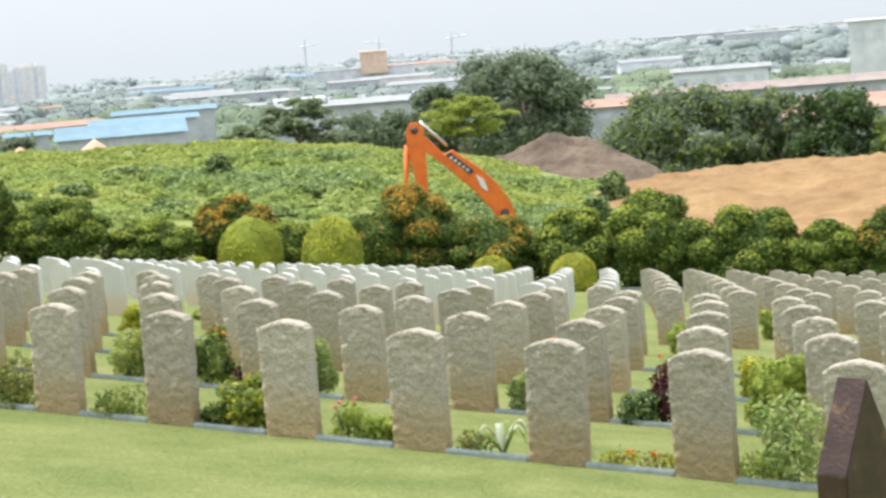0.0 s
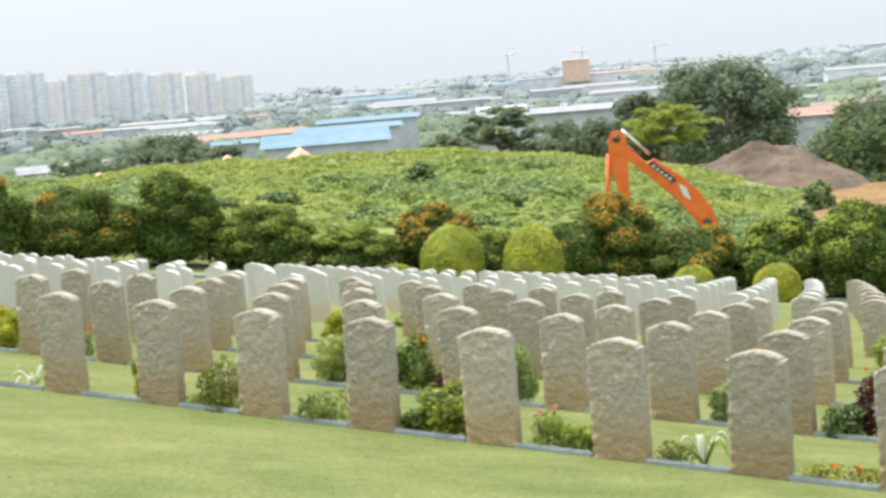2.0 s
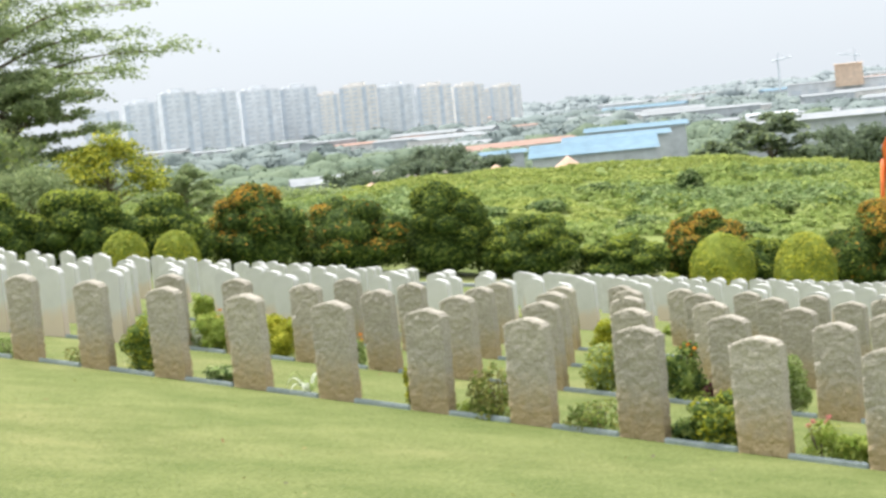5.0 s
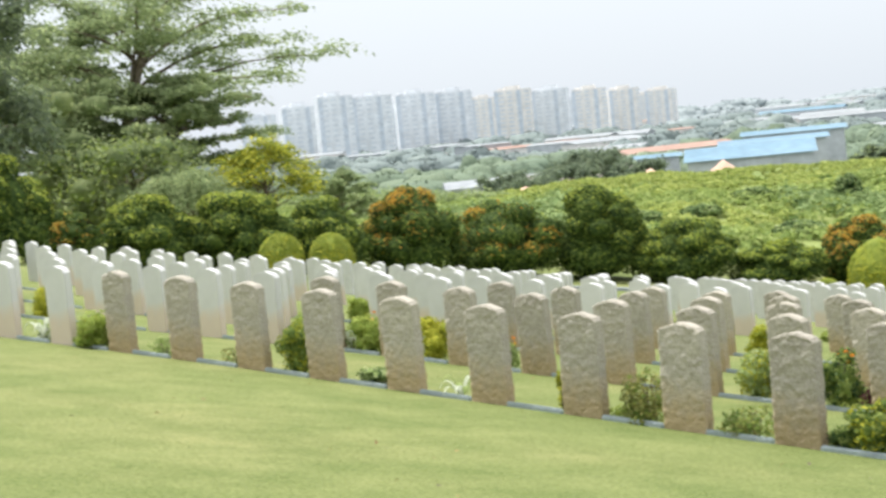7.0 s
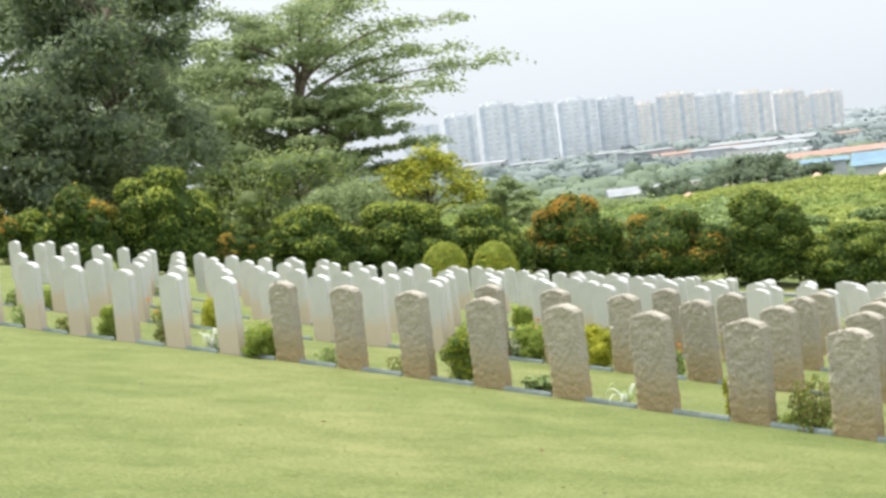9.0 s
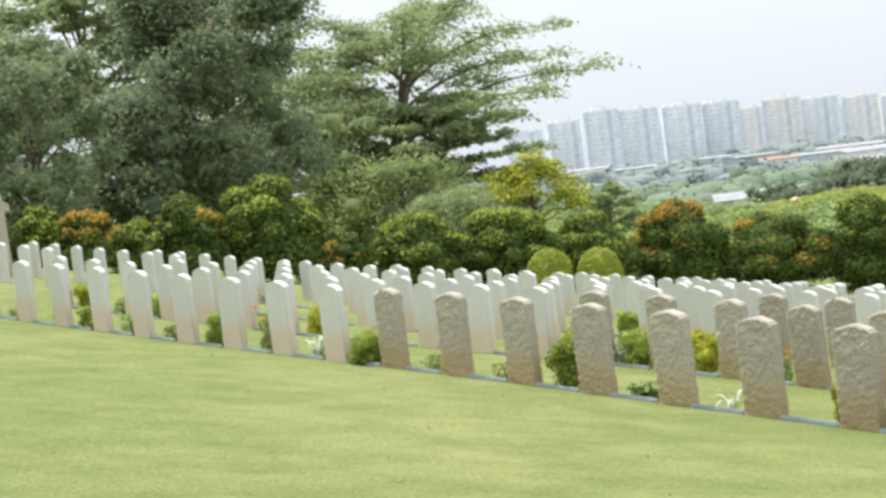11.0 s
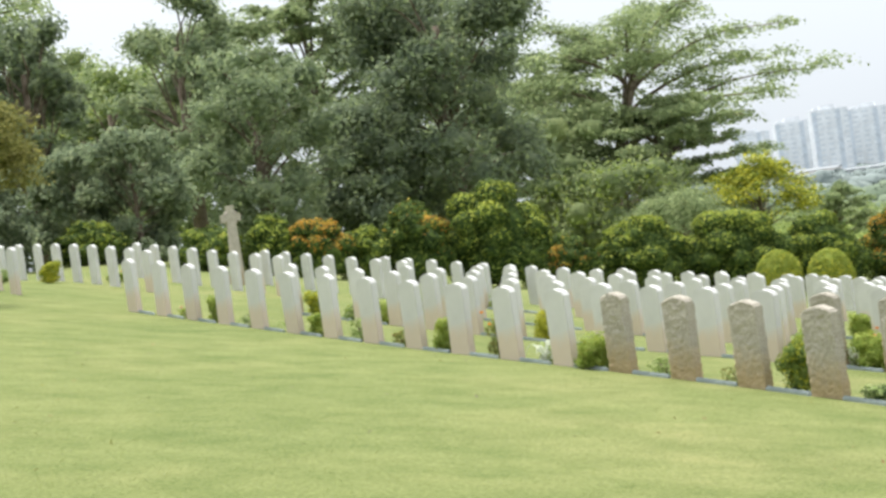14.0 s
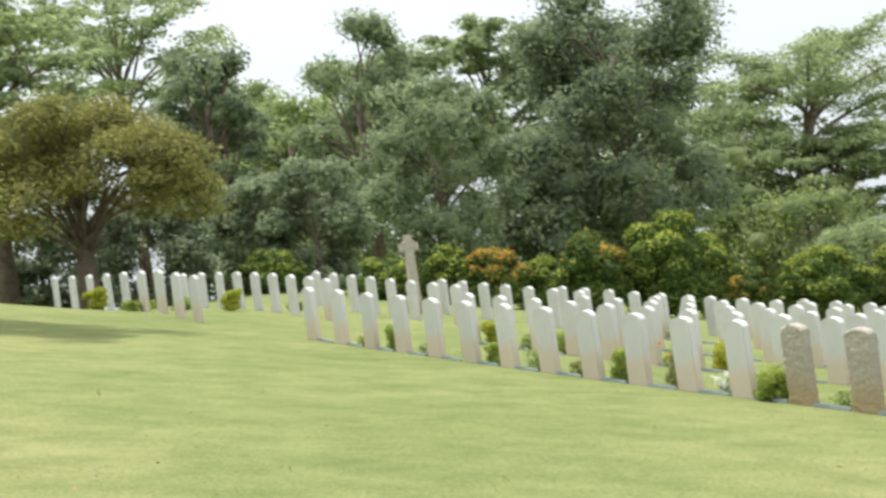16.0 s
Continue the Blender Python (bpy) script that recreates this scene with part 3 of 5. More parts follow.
def tree(az, r, top_el, w, label, mats, kind="round", leaf=0.22, count=9000, base=None, lean=0.0, trunk=0.3, low=0.2, group="trees behind the hedge"):
    """A tree: trunk, limbs to each clump, and clumps of leaves. kind: round, layered or spreading."""
    x, y = polar(az, r)
    z0 = gz(x, y) if base is None else base
    h = EYE + r * math.tan(radians(top_el)) - z0
    g, b = Geo(), Geo()
    ob = thing("tree", pose(x, y, z0, 0, 0, -az), label, "tree", group)
    fork = h * (0.3 if kind != "layered" else 0.42)
    b.tube([(0, 0, -0.3), (lean * 0.2, 0, fork * 0.5), (lean * 0.4, 0, fork), (lean * 0.8, 0, h * 0.75)], (trunk * 1.25, trunk, trunk * 0.8, trunk * 0.3), 9)
    clumps = []
    if kind == "round":
        for k in range(74):
            e = rt.uniform(low, 0.95)
            q = math.sqrt(max(0.04, 1 - ((e - low) / (1 - low) * 1.5 - 0.6) ** 2))
            a = rt.uniform(0, 6.283)
            s = rt.uniform(0.065, 0.15) * w
            k2 = rt.uniform(0.5, 1.08)
            clumps.append((math.cos(a) * (w / 2 - s * 0.6) * q * k2, math.sin(a) * (w / 2 - s * 0.6) * q * k2, min(h * e, h - s * 0.7), s, s * 0.75))
    elif kind == "layered":
        # long limbs that rise and flatten out, with thin leaf pads along their outer half
        for k in range(20):
            e1 = low + (0.99 - low) * ((k + rt.uniform(0.1, 0.9)) / 20) ** 0.85
            a = k * 2.4 + rt.uniform(-0.4, 0.4)
            reach = w / 2 * float(np.interp(e1, (low, low + 0.25 * (1 - low), low + 0.5 * (1 - low), low + 0.8 * (1 - low), 1.0), (0.6, 0.95, 1.0, 0.65, 0.25))) * rt.uniform(0.75, 1.0)
            st = min(e1 * 0.9, 0.75) * h * rt.uniform(0.65, 0.95)
            tx = lean * min(0.8, 0.4 * st / fork)
            lx = lean * e1
            dx, dy = math.cos(a) * reach, math.sin(a) * reach * 0.85
            line = []
            for u in np.linspace(0, 1, 9):
                line.append(np.array((tx + (lx - tx) * u + dx * u ** 1.15, dy * u ** 1.15, st + (h * e1 - st) * (1 - (1 - u) ** 2.1) - 0.12 * reach * max(0, u - 0.6))))
            b.tube(line, [trunk * 0.3 * (1 - 0.9 * u) for u in np.linspace(0, 1, 9)], 5, cap=False)
            for u in np.linspace(0.36, 1.0, 9):
                c = line[int(u * 8)] * (1 - (u * 8) % 1) + line[min(8, int(u * 8) + 1)] * ((u * 8) % 1)
                s = rt.uniform(0.035, 0.075) * w
                o = c + np.array((rt.normal(0, 0.085) * reach, rt.normal(0, 0.085) * reach, rt.uniform(-0.01, 0.04) * h))
                clumps.append((o[0], o[1], o[2], s, s * 0.26))
                b.tube([c, (c + o) / 2 + np.array((0, 0, -0.02 * s)), o], (trunk * 0.06, trunk * 0.04, trunk * 0.02), 4, cap=False)
    else:
        for k in range(90):
            a = rt.uniform(0, 6.283)
            q = math.sqrt(rt.uniform(0, 1))
            s = rt.uniform(0.06, 0.12) * w
            clumps.append((math.cos(a) * w * 0.45 * q, math.sin(a) * w * 0.45 * q, h * (0.97 - 0.36 * q ** 2.2) - s * 0.3 - rt.uniform(0, 0.2) * h, s, s * 0.45))
    leaf = leaf * (0.56 if r < 120 else 0.68)
    area = sum(c[3] ** 2 for c in clumps)
    for cx, cy, cz, s, sz in clumps:
        n = int((2.2 if kind == "round" else 2.3) * count * s * s / area)
        d = rt.normal(0, 1, (n, 3))
        d /= np.linalg.norm(d, axis=1, keepdims=True)
        k = rt.random(n) ** 0.45 * (1 + 0.25 * np.abs(rt.normal(0, 1, n)))
        p = np.array((cx, cy, cz)) + d * k[:, None] * np.array((s, s, sz))
        nn = d * 0.8 + np.array((0, 0, 0.3))
        if kind != "round":
            nn = d * 0.4 + np.array((0, 0, 0.9))
            p[:, 2] -= 0.22 * s * ((p[:, 0] - cx) ** 2 + (p[:, 1] - cy) ** 2) / s ** 2
        if kind == "round":
            g.blob((cx, cy, cz), (s * 0.52, s * 0.52, sz * 0.52), rt, 0, 0.25, 7)
        g.leaves(p, nn, leaf, rt, np.where(rt.random(n) < 0.3, 1, 0), 0.5, 0.5)
        if kind == "layered" or rt.random() < 0.45:
            continue
        st = rt.uniform(min(fork * 0.75, cz * 0.5), max(fork * 0.75, min(cz * 0.8, h * 0.7)))
        tx = lean * (0.4 * min(1, st / fork) + 0.4 * max(0, st - fork) / max(0.1, h * 0.75 - fork))
        b.tube([(tx, 0, st), (tx + (cx - tx) * 0.3 + rt.normal(0, 0.15), cy * 0.3, st + (cz - st) * 0.45), (tx + (cx - tx) * 0.65, cy * 0.65 + rt.normal(0, 0.15), st + (cz - st) * 0.8), (cx, cy, cz - sz * 0.3)], (trunk * 0.24, trunk * 0.16, trunk * 0.1, trunk * 0.03), 5, cap=False)
    part("trunk", b.mesh("trunk", [BARK]), ob)
    part("crown", g.mesh("crown", list(mats)), ob)
    return ob


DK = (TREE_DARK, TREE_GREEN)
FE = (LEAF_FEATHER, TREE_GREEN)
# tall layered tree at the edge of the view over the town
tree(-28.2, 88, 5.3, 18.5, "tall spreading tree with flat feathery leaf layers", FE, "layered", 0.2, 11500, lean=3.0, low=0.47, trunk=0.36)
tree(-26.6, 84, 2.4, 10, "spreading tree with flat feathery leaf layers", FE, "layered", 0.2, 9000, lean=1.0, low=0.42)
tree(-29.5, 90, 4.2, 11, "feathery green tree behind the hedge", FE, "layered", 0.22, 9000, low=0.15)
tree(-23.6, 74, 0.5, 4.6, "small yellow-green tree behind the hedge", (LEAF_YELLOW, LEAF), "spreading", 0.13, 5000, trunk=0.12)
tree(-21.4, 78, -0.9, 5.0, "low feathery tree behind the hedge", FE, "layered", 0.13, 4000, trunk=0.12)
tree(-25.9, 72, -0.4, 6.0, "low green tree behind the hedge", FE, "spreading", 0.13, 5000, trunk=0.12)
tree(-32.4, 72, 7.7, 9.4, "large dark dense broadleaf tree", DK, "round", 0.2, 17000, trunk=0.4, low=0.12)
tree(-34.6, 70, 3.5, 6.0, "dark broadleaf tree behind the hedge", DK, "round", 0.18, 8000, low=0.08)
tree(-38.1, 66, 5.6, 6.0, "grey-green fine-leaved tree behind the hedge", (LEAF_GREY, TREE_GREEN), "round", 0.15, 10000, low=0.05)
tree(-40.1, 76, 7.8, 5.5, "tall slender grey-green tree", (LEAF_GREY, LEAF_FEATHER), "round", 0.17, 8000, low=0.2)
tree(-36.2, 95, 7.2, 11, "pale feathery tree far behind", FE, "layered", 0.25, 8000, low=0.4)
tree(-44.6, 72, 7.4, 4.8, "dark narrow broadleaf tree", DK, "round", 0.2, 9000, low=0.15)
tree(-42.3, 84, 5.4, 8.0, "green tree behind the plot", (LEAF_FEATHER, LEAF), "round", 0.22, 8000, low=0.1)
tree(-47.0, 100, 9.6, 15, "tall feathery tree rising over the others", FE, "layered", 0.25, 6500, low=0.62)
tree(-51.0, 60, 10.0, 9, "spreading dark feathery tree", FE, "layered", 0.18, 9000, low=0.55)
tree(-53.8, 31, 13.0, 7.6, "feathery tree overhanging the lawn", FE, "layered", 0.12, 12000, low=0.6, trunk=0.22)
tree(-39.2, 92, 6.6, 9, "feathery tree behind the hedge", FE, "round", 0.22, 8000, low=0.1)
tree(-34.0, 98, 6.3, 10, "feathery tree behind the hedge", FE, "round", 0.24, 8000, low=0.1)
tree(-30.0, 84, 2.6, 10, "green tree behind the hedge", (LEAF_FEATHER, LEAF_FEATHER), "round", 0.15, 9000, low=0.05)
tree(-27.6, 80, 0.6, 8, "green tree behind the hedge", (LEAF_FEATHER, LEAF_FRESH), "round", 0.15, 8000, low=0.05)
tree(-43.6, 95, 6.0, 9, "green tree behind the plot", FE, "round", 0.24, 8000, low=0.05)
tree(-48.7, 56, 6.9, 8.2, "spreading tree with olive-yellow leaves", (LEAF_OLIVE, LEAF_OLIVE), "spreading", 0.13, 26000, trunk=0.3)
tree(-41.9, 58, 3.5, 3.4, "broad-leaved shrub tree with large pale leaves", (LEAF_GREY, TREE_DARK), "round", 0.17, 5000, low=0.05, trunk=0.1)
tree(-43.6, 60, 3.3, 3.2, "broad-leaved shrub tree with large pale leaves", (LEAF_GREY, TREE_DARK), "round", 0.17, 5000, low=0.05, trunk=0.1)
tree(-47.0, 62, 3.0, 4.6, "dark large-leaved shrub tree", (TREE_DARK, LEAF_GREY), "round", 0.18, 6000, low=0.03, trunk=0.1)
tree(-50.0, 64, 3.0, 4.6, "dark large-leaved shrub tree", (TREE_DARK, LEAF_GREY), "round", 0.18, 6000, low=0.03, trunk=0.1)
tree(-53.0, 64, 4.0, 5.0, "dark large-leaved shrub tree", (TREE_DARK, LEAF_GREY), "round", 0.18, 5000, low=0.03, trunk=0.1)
# low growth at the foot of the hill
for az, r, el, w in ((-20.6, 112, -1.75, 8), (-18.9, 118, -2.0, 7), (-22.3, 120, -1.55, 9), (-17.6, 126, -2.15, 6)):
    tree(az, r, el, w, "low spreading green tree at the foot of the hill", (LEAF_FEATHER, LEAF_WEED), "round", 0.2, 4000, low=0.03, trunk=0.12)
# trees beyond the weed-grown hill, most with haze tinted into the leaves
FAR = (LEAF_FAR_HAZED, LEAF_FAR_HAZED)
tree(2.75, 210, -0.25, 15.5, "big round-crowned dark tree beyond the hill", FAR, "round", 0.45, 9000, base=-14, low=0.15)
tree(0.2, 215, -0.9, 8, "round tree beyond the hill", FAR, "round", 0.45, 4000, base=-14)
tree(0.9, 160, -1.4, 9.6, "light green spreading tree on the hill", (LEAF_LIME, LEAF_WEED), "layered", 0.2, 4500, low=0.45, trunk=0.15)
tree(7.4, 170, -1.65, 13, "round green tree beyond the earth heap", (LEAF_FAR_HAZED, LEAF), "round", 0.38, 7000, base=-14, low=0.1)
tree(5.9, 180, -2.6, 8, "round green tree beyond the earth heap", (LEAF_FAR_HAZED, LEAF), "round", 0.38, 4000, base=-15, low=0.1)
tree(9.6, 175, -1.9, 9, "round green tree beyond the earth heap", (LEAF_FAR_HAZED, LEAF), "round", 0.38, 5000, base=-14, low=0.1)
tree(11.9, 170, -2.1, 9, "dark green tree beyond the earth heap", (LEAF_DARK, LEAF_FAR_HAZED), "round", 0.38, 5000, base=-14, low=0.1)
tree(13.6, 165, -2.9, 7, "bright green tree beyond the earth heap", (LEAF, LEAF_FAR_HAZED), "round", 0.35, 5000, base=-14, low=0.1)
tree(-4.0, 210, -1.1, 16, "wide feathery tree beyond the hill", (LEAF_FAR_HAZED, LEAF_FEATHER), "layered", 0.4, 7000, base=-15, low=0.25)
tree(-5.6, 200, -1.8, 10, "feathery tree beyond the hill", (LEAF_FAR_HAZED, LEAF_FEATHER), "layered", 0.4, 4000, base=-15, low=0.25)
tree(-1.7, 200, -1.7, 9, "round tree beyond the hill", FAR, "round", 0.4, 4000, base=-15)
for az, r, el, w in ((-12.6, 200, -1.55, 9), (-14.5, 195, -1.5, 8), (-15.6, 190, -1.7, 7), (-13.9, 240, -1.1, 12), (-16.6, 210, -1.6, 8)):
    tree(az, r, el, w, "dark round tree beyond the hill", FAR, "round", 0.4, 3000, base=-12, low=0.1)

# ---- earth heaps ----

def heap(name, az, r, w, d, top_el, mat, label, ridge=0.5, seed=0, foot=None, rough=0.25):
    x, y = polar(az, r)
    z0 = gz(x, y) if foot is None else foot
    h = EYE + r * math.tan(radians(top_el)) - z0
    n, m = 110, 60
    vs, fs = [], []
    for i in range(n + 1):
        for j in range(m + 1):
            u, v = i / n * 2 - 1, j / m * 2 - 1
            q = max(0.0, 1 - math.sqrt((abs(u) ** 2.4) + v * v))
            k = q ** ridge
            p = Vector((u * w / 2, v * d / 2, seed))
            z = h * k * (1 + 0.1 * noise.noise(p * 0.16)) + k ** 0.5 * (rough * noise.noise(p * 0.4) + 0.3 * noise.noise(p * 1.1) + 0.2 * noise.noise(p * 2.6))
            vs.append((u * w / 2, v * d / 2, z - 0.6 * (q <= 0)))
    for i in range(n):
        for j in range(m):
            a = i * (m + 1) + j
            fs.append((a, a + m + 1, a + m + 2, a + 1))
    return thing(name, pose(x, y, z0, 0, 0, -az), label, "earth heap", "", mesh(name, vs, fs, mat))


heap("earth_mound", 3.7, 138, 15.5, 20, -2.75, EARTH_GREY, "heap of dug grey-brown earth on the hill", 0.75, 3, foot=-9.0, rough=0.9)
heap("earth_mound", 13.8, 100, 50, 52, -4.1, EARTH_ORANGE, "wide bank of bare orange laterite earth", 0.3, 8, foot=-11.2)


# ---- excavator ----
def excavator(az, r):
    x, y = polar(az, r)
    k = r / 3395.0
    z0 = EYE + r * math.tan(radians(-7.2))
    ob = thing("excavator", pose(x, y, z0, 0, 0, -az), "orange tracked excavator with its arm raised behind the hedge", "excavator")

    def at(px, py):
        return (px * k, 0, EYE + r * math.tan(radians(-2.09)) - z0 - py * k)

    def plate(pts, thick, mat, name, label="", y=0.0):
        bm = bmesh.new()
        vs = [bm.verts.new((p[0], y - thick / 2, p[2])) for p in pts]
        f = bm.faces.new(vs)
        e = bmesh.ops.extrude_face_region(bm, geom=[f])
        bmesh.ops.translate(bm, verts=[q for q in e["geom"] if isinstance(q, bmesh.types.BMVert)], vec=(0, thick, 0))
        bmesh.ops.recalc_face_normals(bm, faces=bm.faces)
        bmesh.ops.bevel(bm, geom=bm.edges[:], offset=0.03, segments=2, affect="EDGES")
        me = bpy.data.meshes.new(name)
        bm.to_mesh(me)
        bm.free()
        me.materials.append(mat)
        return part(name, me, ob, label)

    boom = [(8, 22), (20, 26), (52, 62), (66, 54), (110, 88), (140, 118), (160, 150), (178, 200), (196, 260), (160, 260), (148, 205), (128, 165), (100, 130), (50, 80), (14, 50)]
    plate([at(*p) for p in boom], 0.55, PAINT_ORANGE, "boom")
    stick = [(-6, 2), (8, 0), (18, 14), (19, 44), (18, 110), (16, 190), (5, 190), (-3, 105), (-13, 40), (-14, 18)]
    plate([at(*p) for p in stick], 0.45, PAINT_ORANGE, "stick", y=-0.12)
    deck = [at(54, 62), at(62, 58), at(102, 94), at(94, 100)]
    d = plate(deck, 0.02, DECAL, "decal", "dark name panel with pale bars", y=-0.3)
    for q in range(5):
        g = Geo()
        c = at(63 + 6.8 * q, 67 + 6 * q)
        g.box((c[0], -0.32, c[2]), (0.11, 0.02, 0.1), 0)
        part("bar", g.mesh("bar", [DECAL_WHITE], True), d)
    g = Geo()
    g.tube([at(12, 0), at(58, 46)], (0.07, 0.07), 10)
    part("ram", g.mesh("ram", [CHROME]), ob, "chrome hydraulic ram")
    g = Geo()
    g.tube([at(-13, 40), at(-20, 110), at(-21, 176)], (0.13, 0.1, 0.09), 8)
    g.tube([at(-18, 150), at(8, 150)], (0.05, 0.05), 8)
    part("bucket_link", g.mesh("bucket_link", [PAINT_ORANGE]), ob)
    for name, px, py, rad in (("pin", 2, 14, 0.16), ("pin", 150, 172, 0.18), ("pin", 13, 165, 0.1)):
        g = Geo()
        c = at(px, py)
        g.tube([(c[0], -0.42, c[2]), (c[0], 0.36, c[2])], (rad, rad), 12)
        part(name, g.mesh(name, [METAL_DARK]), ob, "dark steel pivot pin")
    wd = plate([at(104, 100), at(118, 110), at(124, 132), at(112, 124)], 0.02, DECAL_WHITE, "sticker", "faded white sticker", y=-0.3)
    p = at(-2, 235)
    bk = Geo()
    bk.box((p[0], 0, p[2]), (1.0, 1.1, 1.1), 0, 0, 0.7)
    part("bucket", bk.mesh("bucket", [METAL_DARK], True), ob, "dark steel bucket")
    p = at(210, 285)
    cb = Geo()
    cb.box((p[0] + 1.2, 0.6, p[2] - 0.2), (3.2, 2.6, 1.5), 0, 0, 0.95)
    part("cab_body", cb.mesh("cab_body", [PAINT_ORANGE], True), ob)
    for s in (-1, 1):
        tr = Geo()
        tr.box((p[0] + 1.2, 0.6 + s * 1.2, 0.45), (4.0, 0.55, 0.85), 0, 0, 0.9)
        part("track", tr.mesh("track", [METAL_DARK], True), ob, "dark steel crawler track")
    return ob


excavator(-0.6, 85)


# ---- rough weeds on the hill ----
rw = np.random.default_rng(31)
g = Geo()
for _ in range(6900):
    az, r = rw.uniform(-26, 7) + max(0, rw.normal(0, 1.2)), 70 + 72 * math.sqrt(rw.random())
    if az > 3 and r > 108:
        r -= 30
    x, y = polar(az, r)
    z = gz(x, y)
    patch = noise.noise(Vector((x * 0.09, y * 0.09, 3.0)))
    s = rw.uniform(0.3, 0.75) * (1.25 if patch > 0 else 0.8) * (0.45 if r > 112 else 1.15)
    p, nn = shell((x, y, z + s * 0.1), (s, s, s * (0.75 if patch > 0.05 else 0.5)), int(14 + 46 * s), rw, 0.35, 0.0)
    mt = 2 if r > 112 else (0 if patch > 0.12 else (1 if patch > -0.18 else 2))
    if rw.random() < 0.12 and r < 112:
        mt = 3
    g.leaves(p, nn * 0.8 + np.array((0, 0, 0.4)), 0.15, rw, mt, 0.6, 0.35)
tagged(new("weeds", g.mesh("weeds", [LEAF_CREEPER, LEAF_WEED, LEAF_STRAW, LEAF])), "creeping green weeds covering the hill", "weeds", kind="stuff")
for az, r, el, w in ((-6.44, 70, -2.45, 1.05), (-10.8, 66, -3.3, 1.4), (-3.9, 66, -4.2, 1.2), (-9.2, 72, -3.0, 1.6), (5.2, 72, -3.9, 1.2), (-12.6, 64, -3.3, 1.5), (4.6, 62, -4.6, 1.2), (-8.0, 60, -4.2, 1.6), (-5.0, 58, -4.4, 1.3)):
    bush("wild_shrub", az, r * 1.38, el, w * 1.38, "wild dark green shrub on the weedy hill", (LEAF_CREEPER, LEAF_DARK, LEAF_PALE), 0.1, leaf=0.11)

# ---- lawn ----
rg = np.random.default_rng(41)
n = 70000
az = np.radians(rg.uniform(-54, 16, n))
r = 6.5 + 26 * rg.random(n) ** 1.5
bx, by = r * np.sin(az), r * np.cos(az)
bz = ground_z(bx, by)
hgt, tw = rg.uniform(0.006, 0.014, n), rg.uniform(0, 6.283, n)
lx, ly = rg.normal(0, 0.025, n), rg.normal(0, 0.025, n)
wd = 0.0035
tri = np.stack([np.stack([bx - wd * np.cos(tw), by - wd * np.sin(tw), bz - 0.003], 1), np.stack([bx + wd * np.cos(tw), by + wd * np.sin(tw), bz - 0.003], 1), np.stack([bx + lx, by + ly, bz + hgt], 1)], 1).reshape(-1, 3)
BLADE = leafy("grass_blade", greens((0.19, 0.235, 0.075), (0.23, 0.275, 0.1), (0.3, 0.33, 0.14)), 0.7, 0.3)
tagged(new("grass", mesh("grass", tri, np.arange(3 * n).reshape(-1, 3), BLADE, flat=True)), "short blades of mown grass", "grass", kind="stuff")
n = 300
az, r = rg.uniform(-54, 15, n), np.sqrt(rg.uniform(7 ** 2, 22 ** 2, n))
px, py = r * np.sin(np.radians(az)), r * np.cos(np.radians(az))
g = Geo()
g.leaves(np.stack([px, py, ground_z(px, py) + 0.025], 1), np.tile((0, 0, 1.0), (n, 1)), 0.019, rg, rg.integers(0, 3, n), 0.5, 0.3)
FALLEN = surface("fallen_leaf", (0.2, 0.12, 0.05), (0.35, 0.22, 0.08), 20, 0.8)
tagged(new("fallen_leaves", g.mesh("fallen_leaves", [FALLEN, LEAF_OLIVE, BARK])), "dry fallen leaves scattered on the lawn", "leaf litter", kind="stuff")

# ---- plants between the headstones ----
rp = np.random.default_rng(51)


def spot(k, i, back=0.14):
    x, y = slot(k, i)
    return x + NX * back, y + NY * back


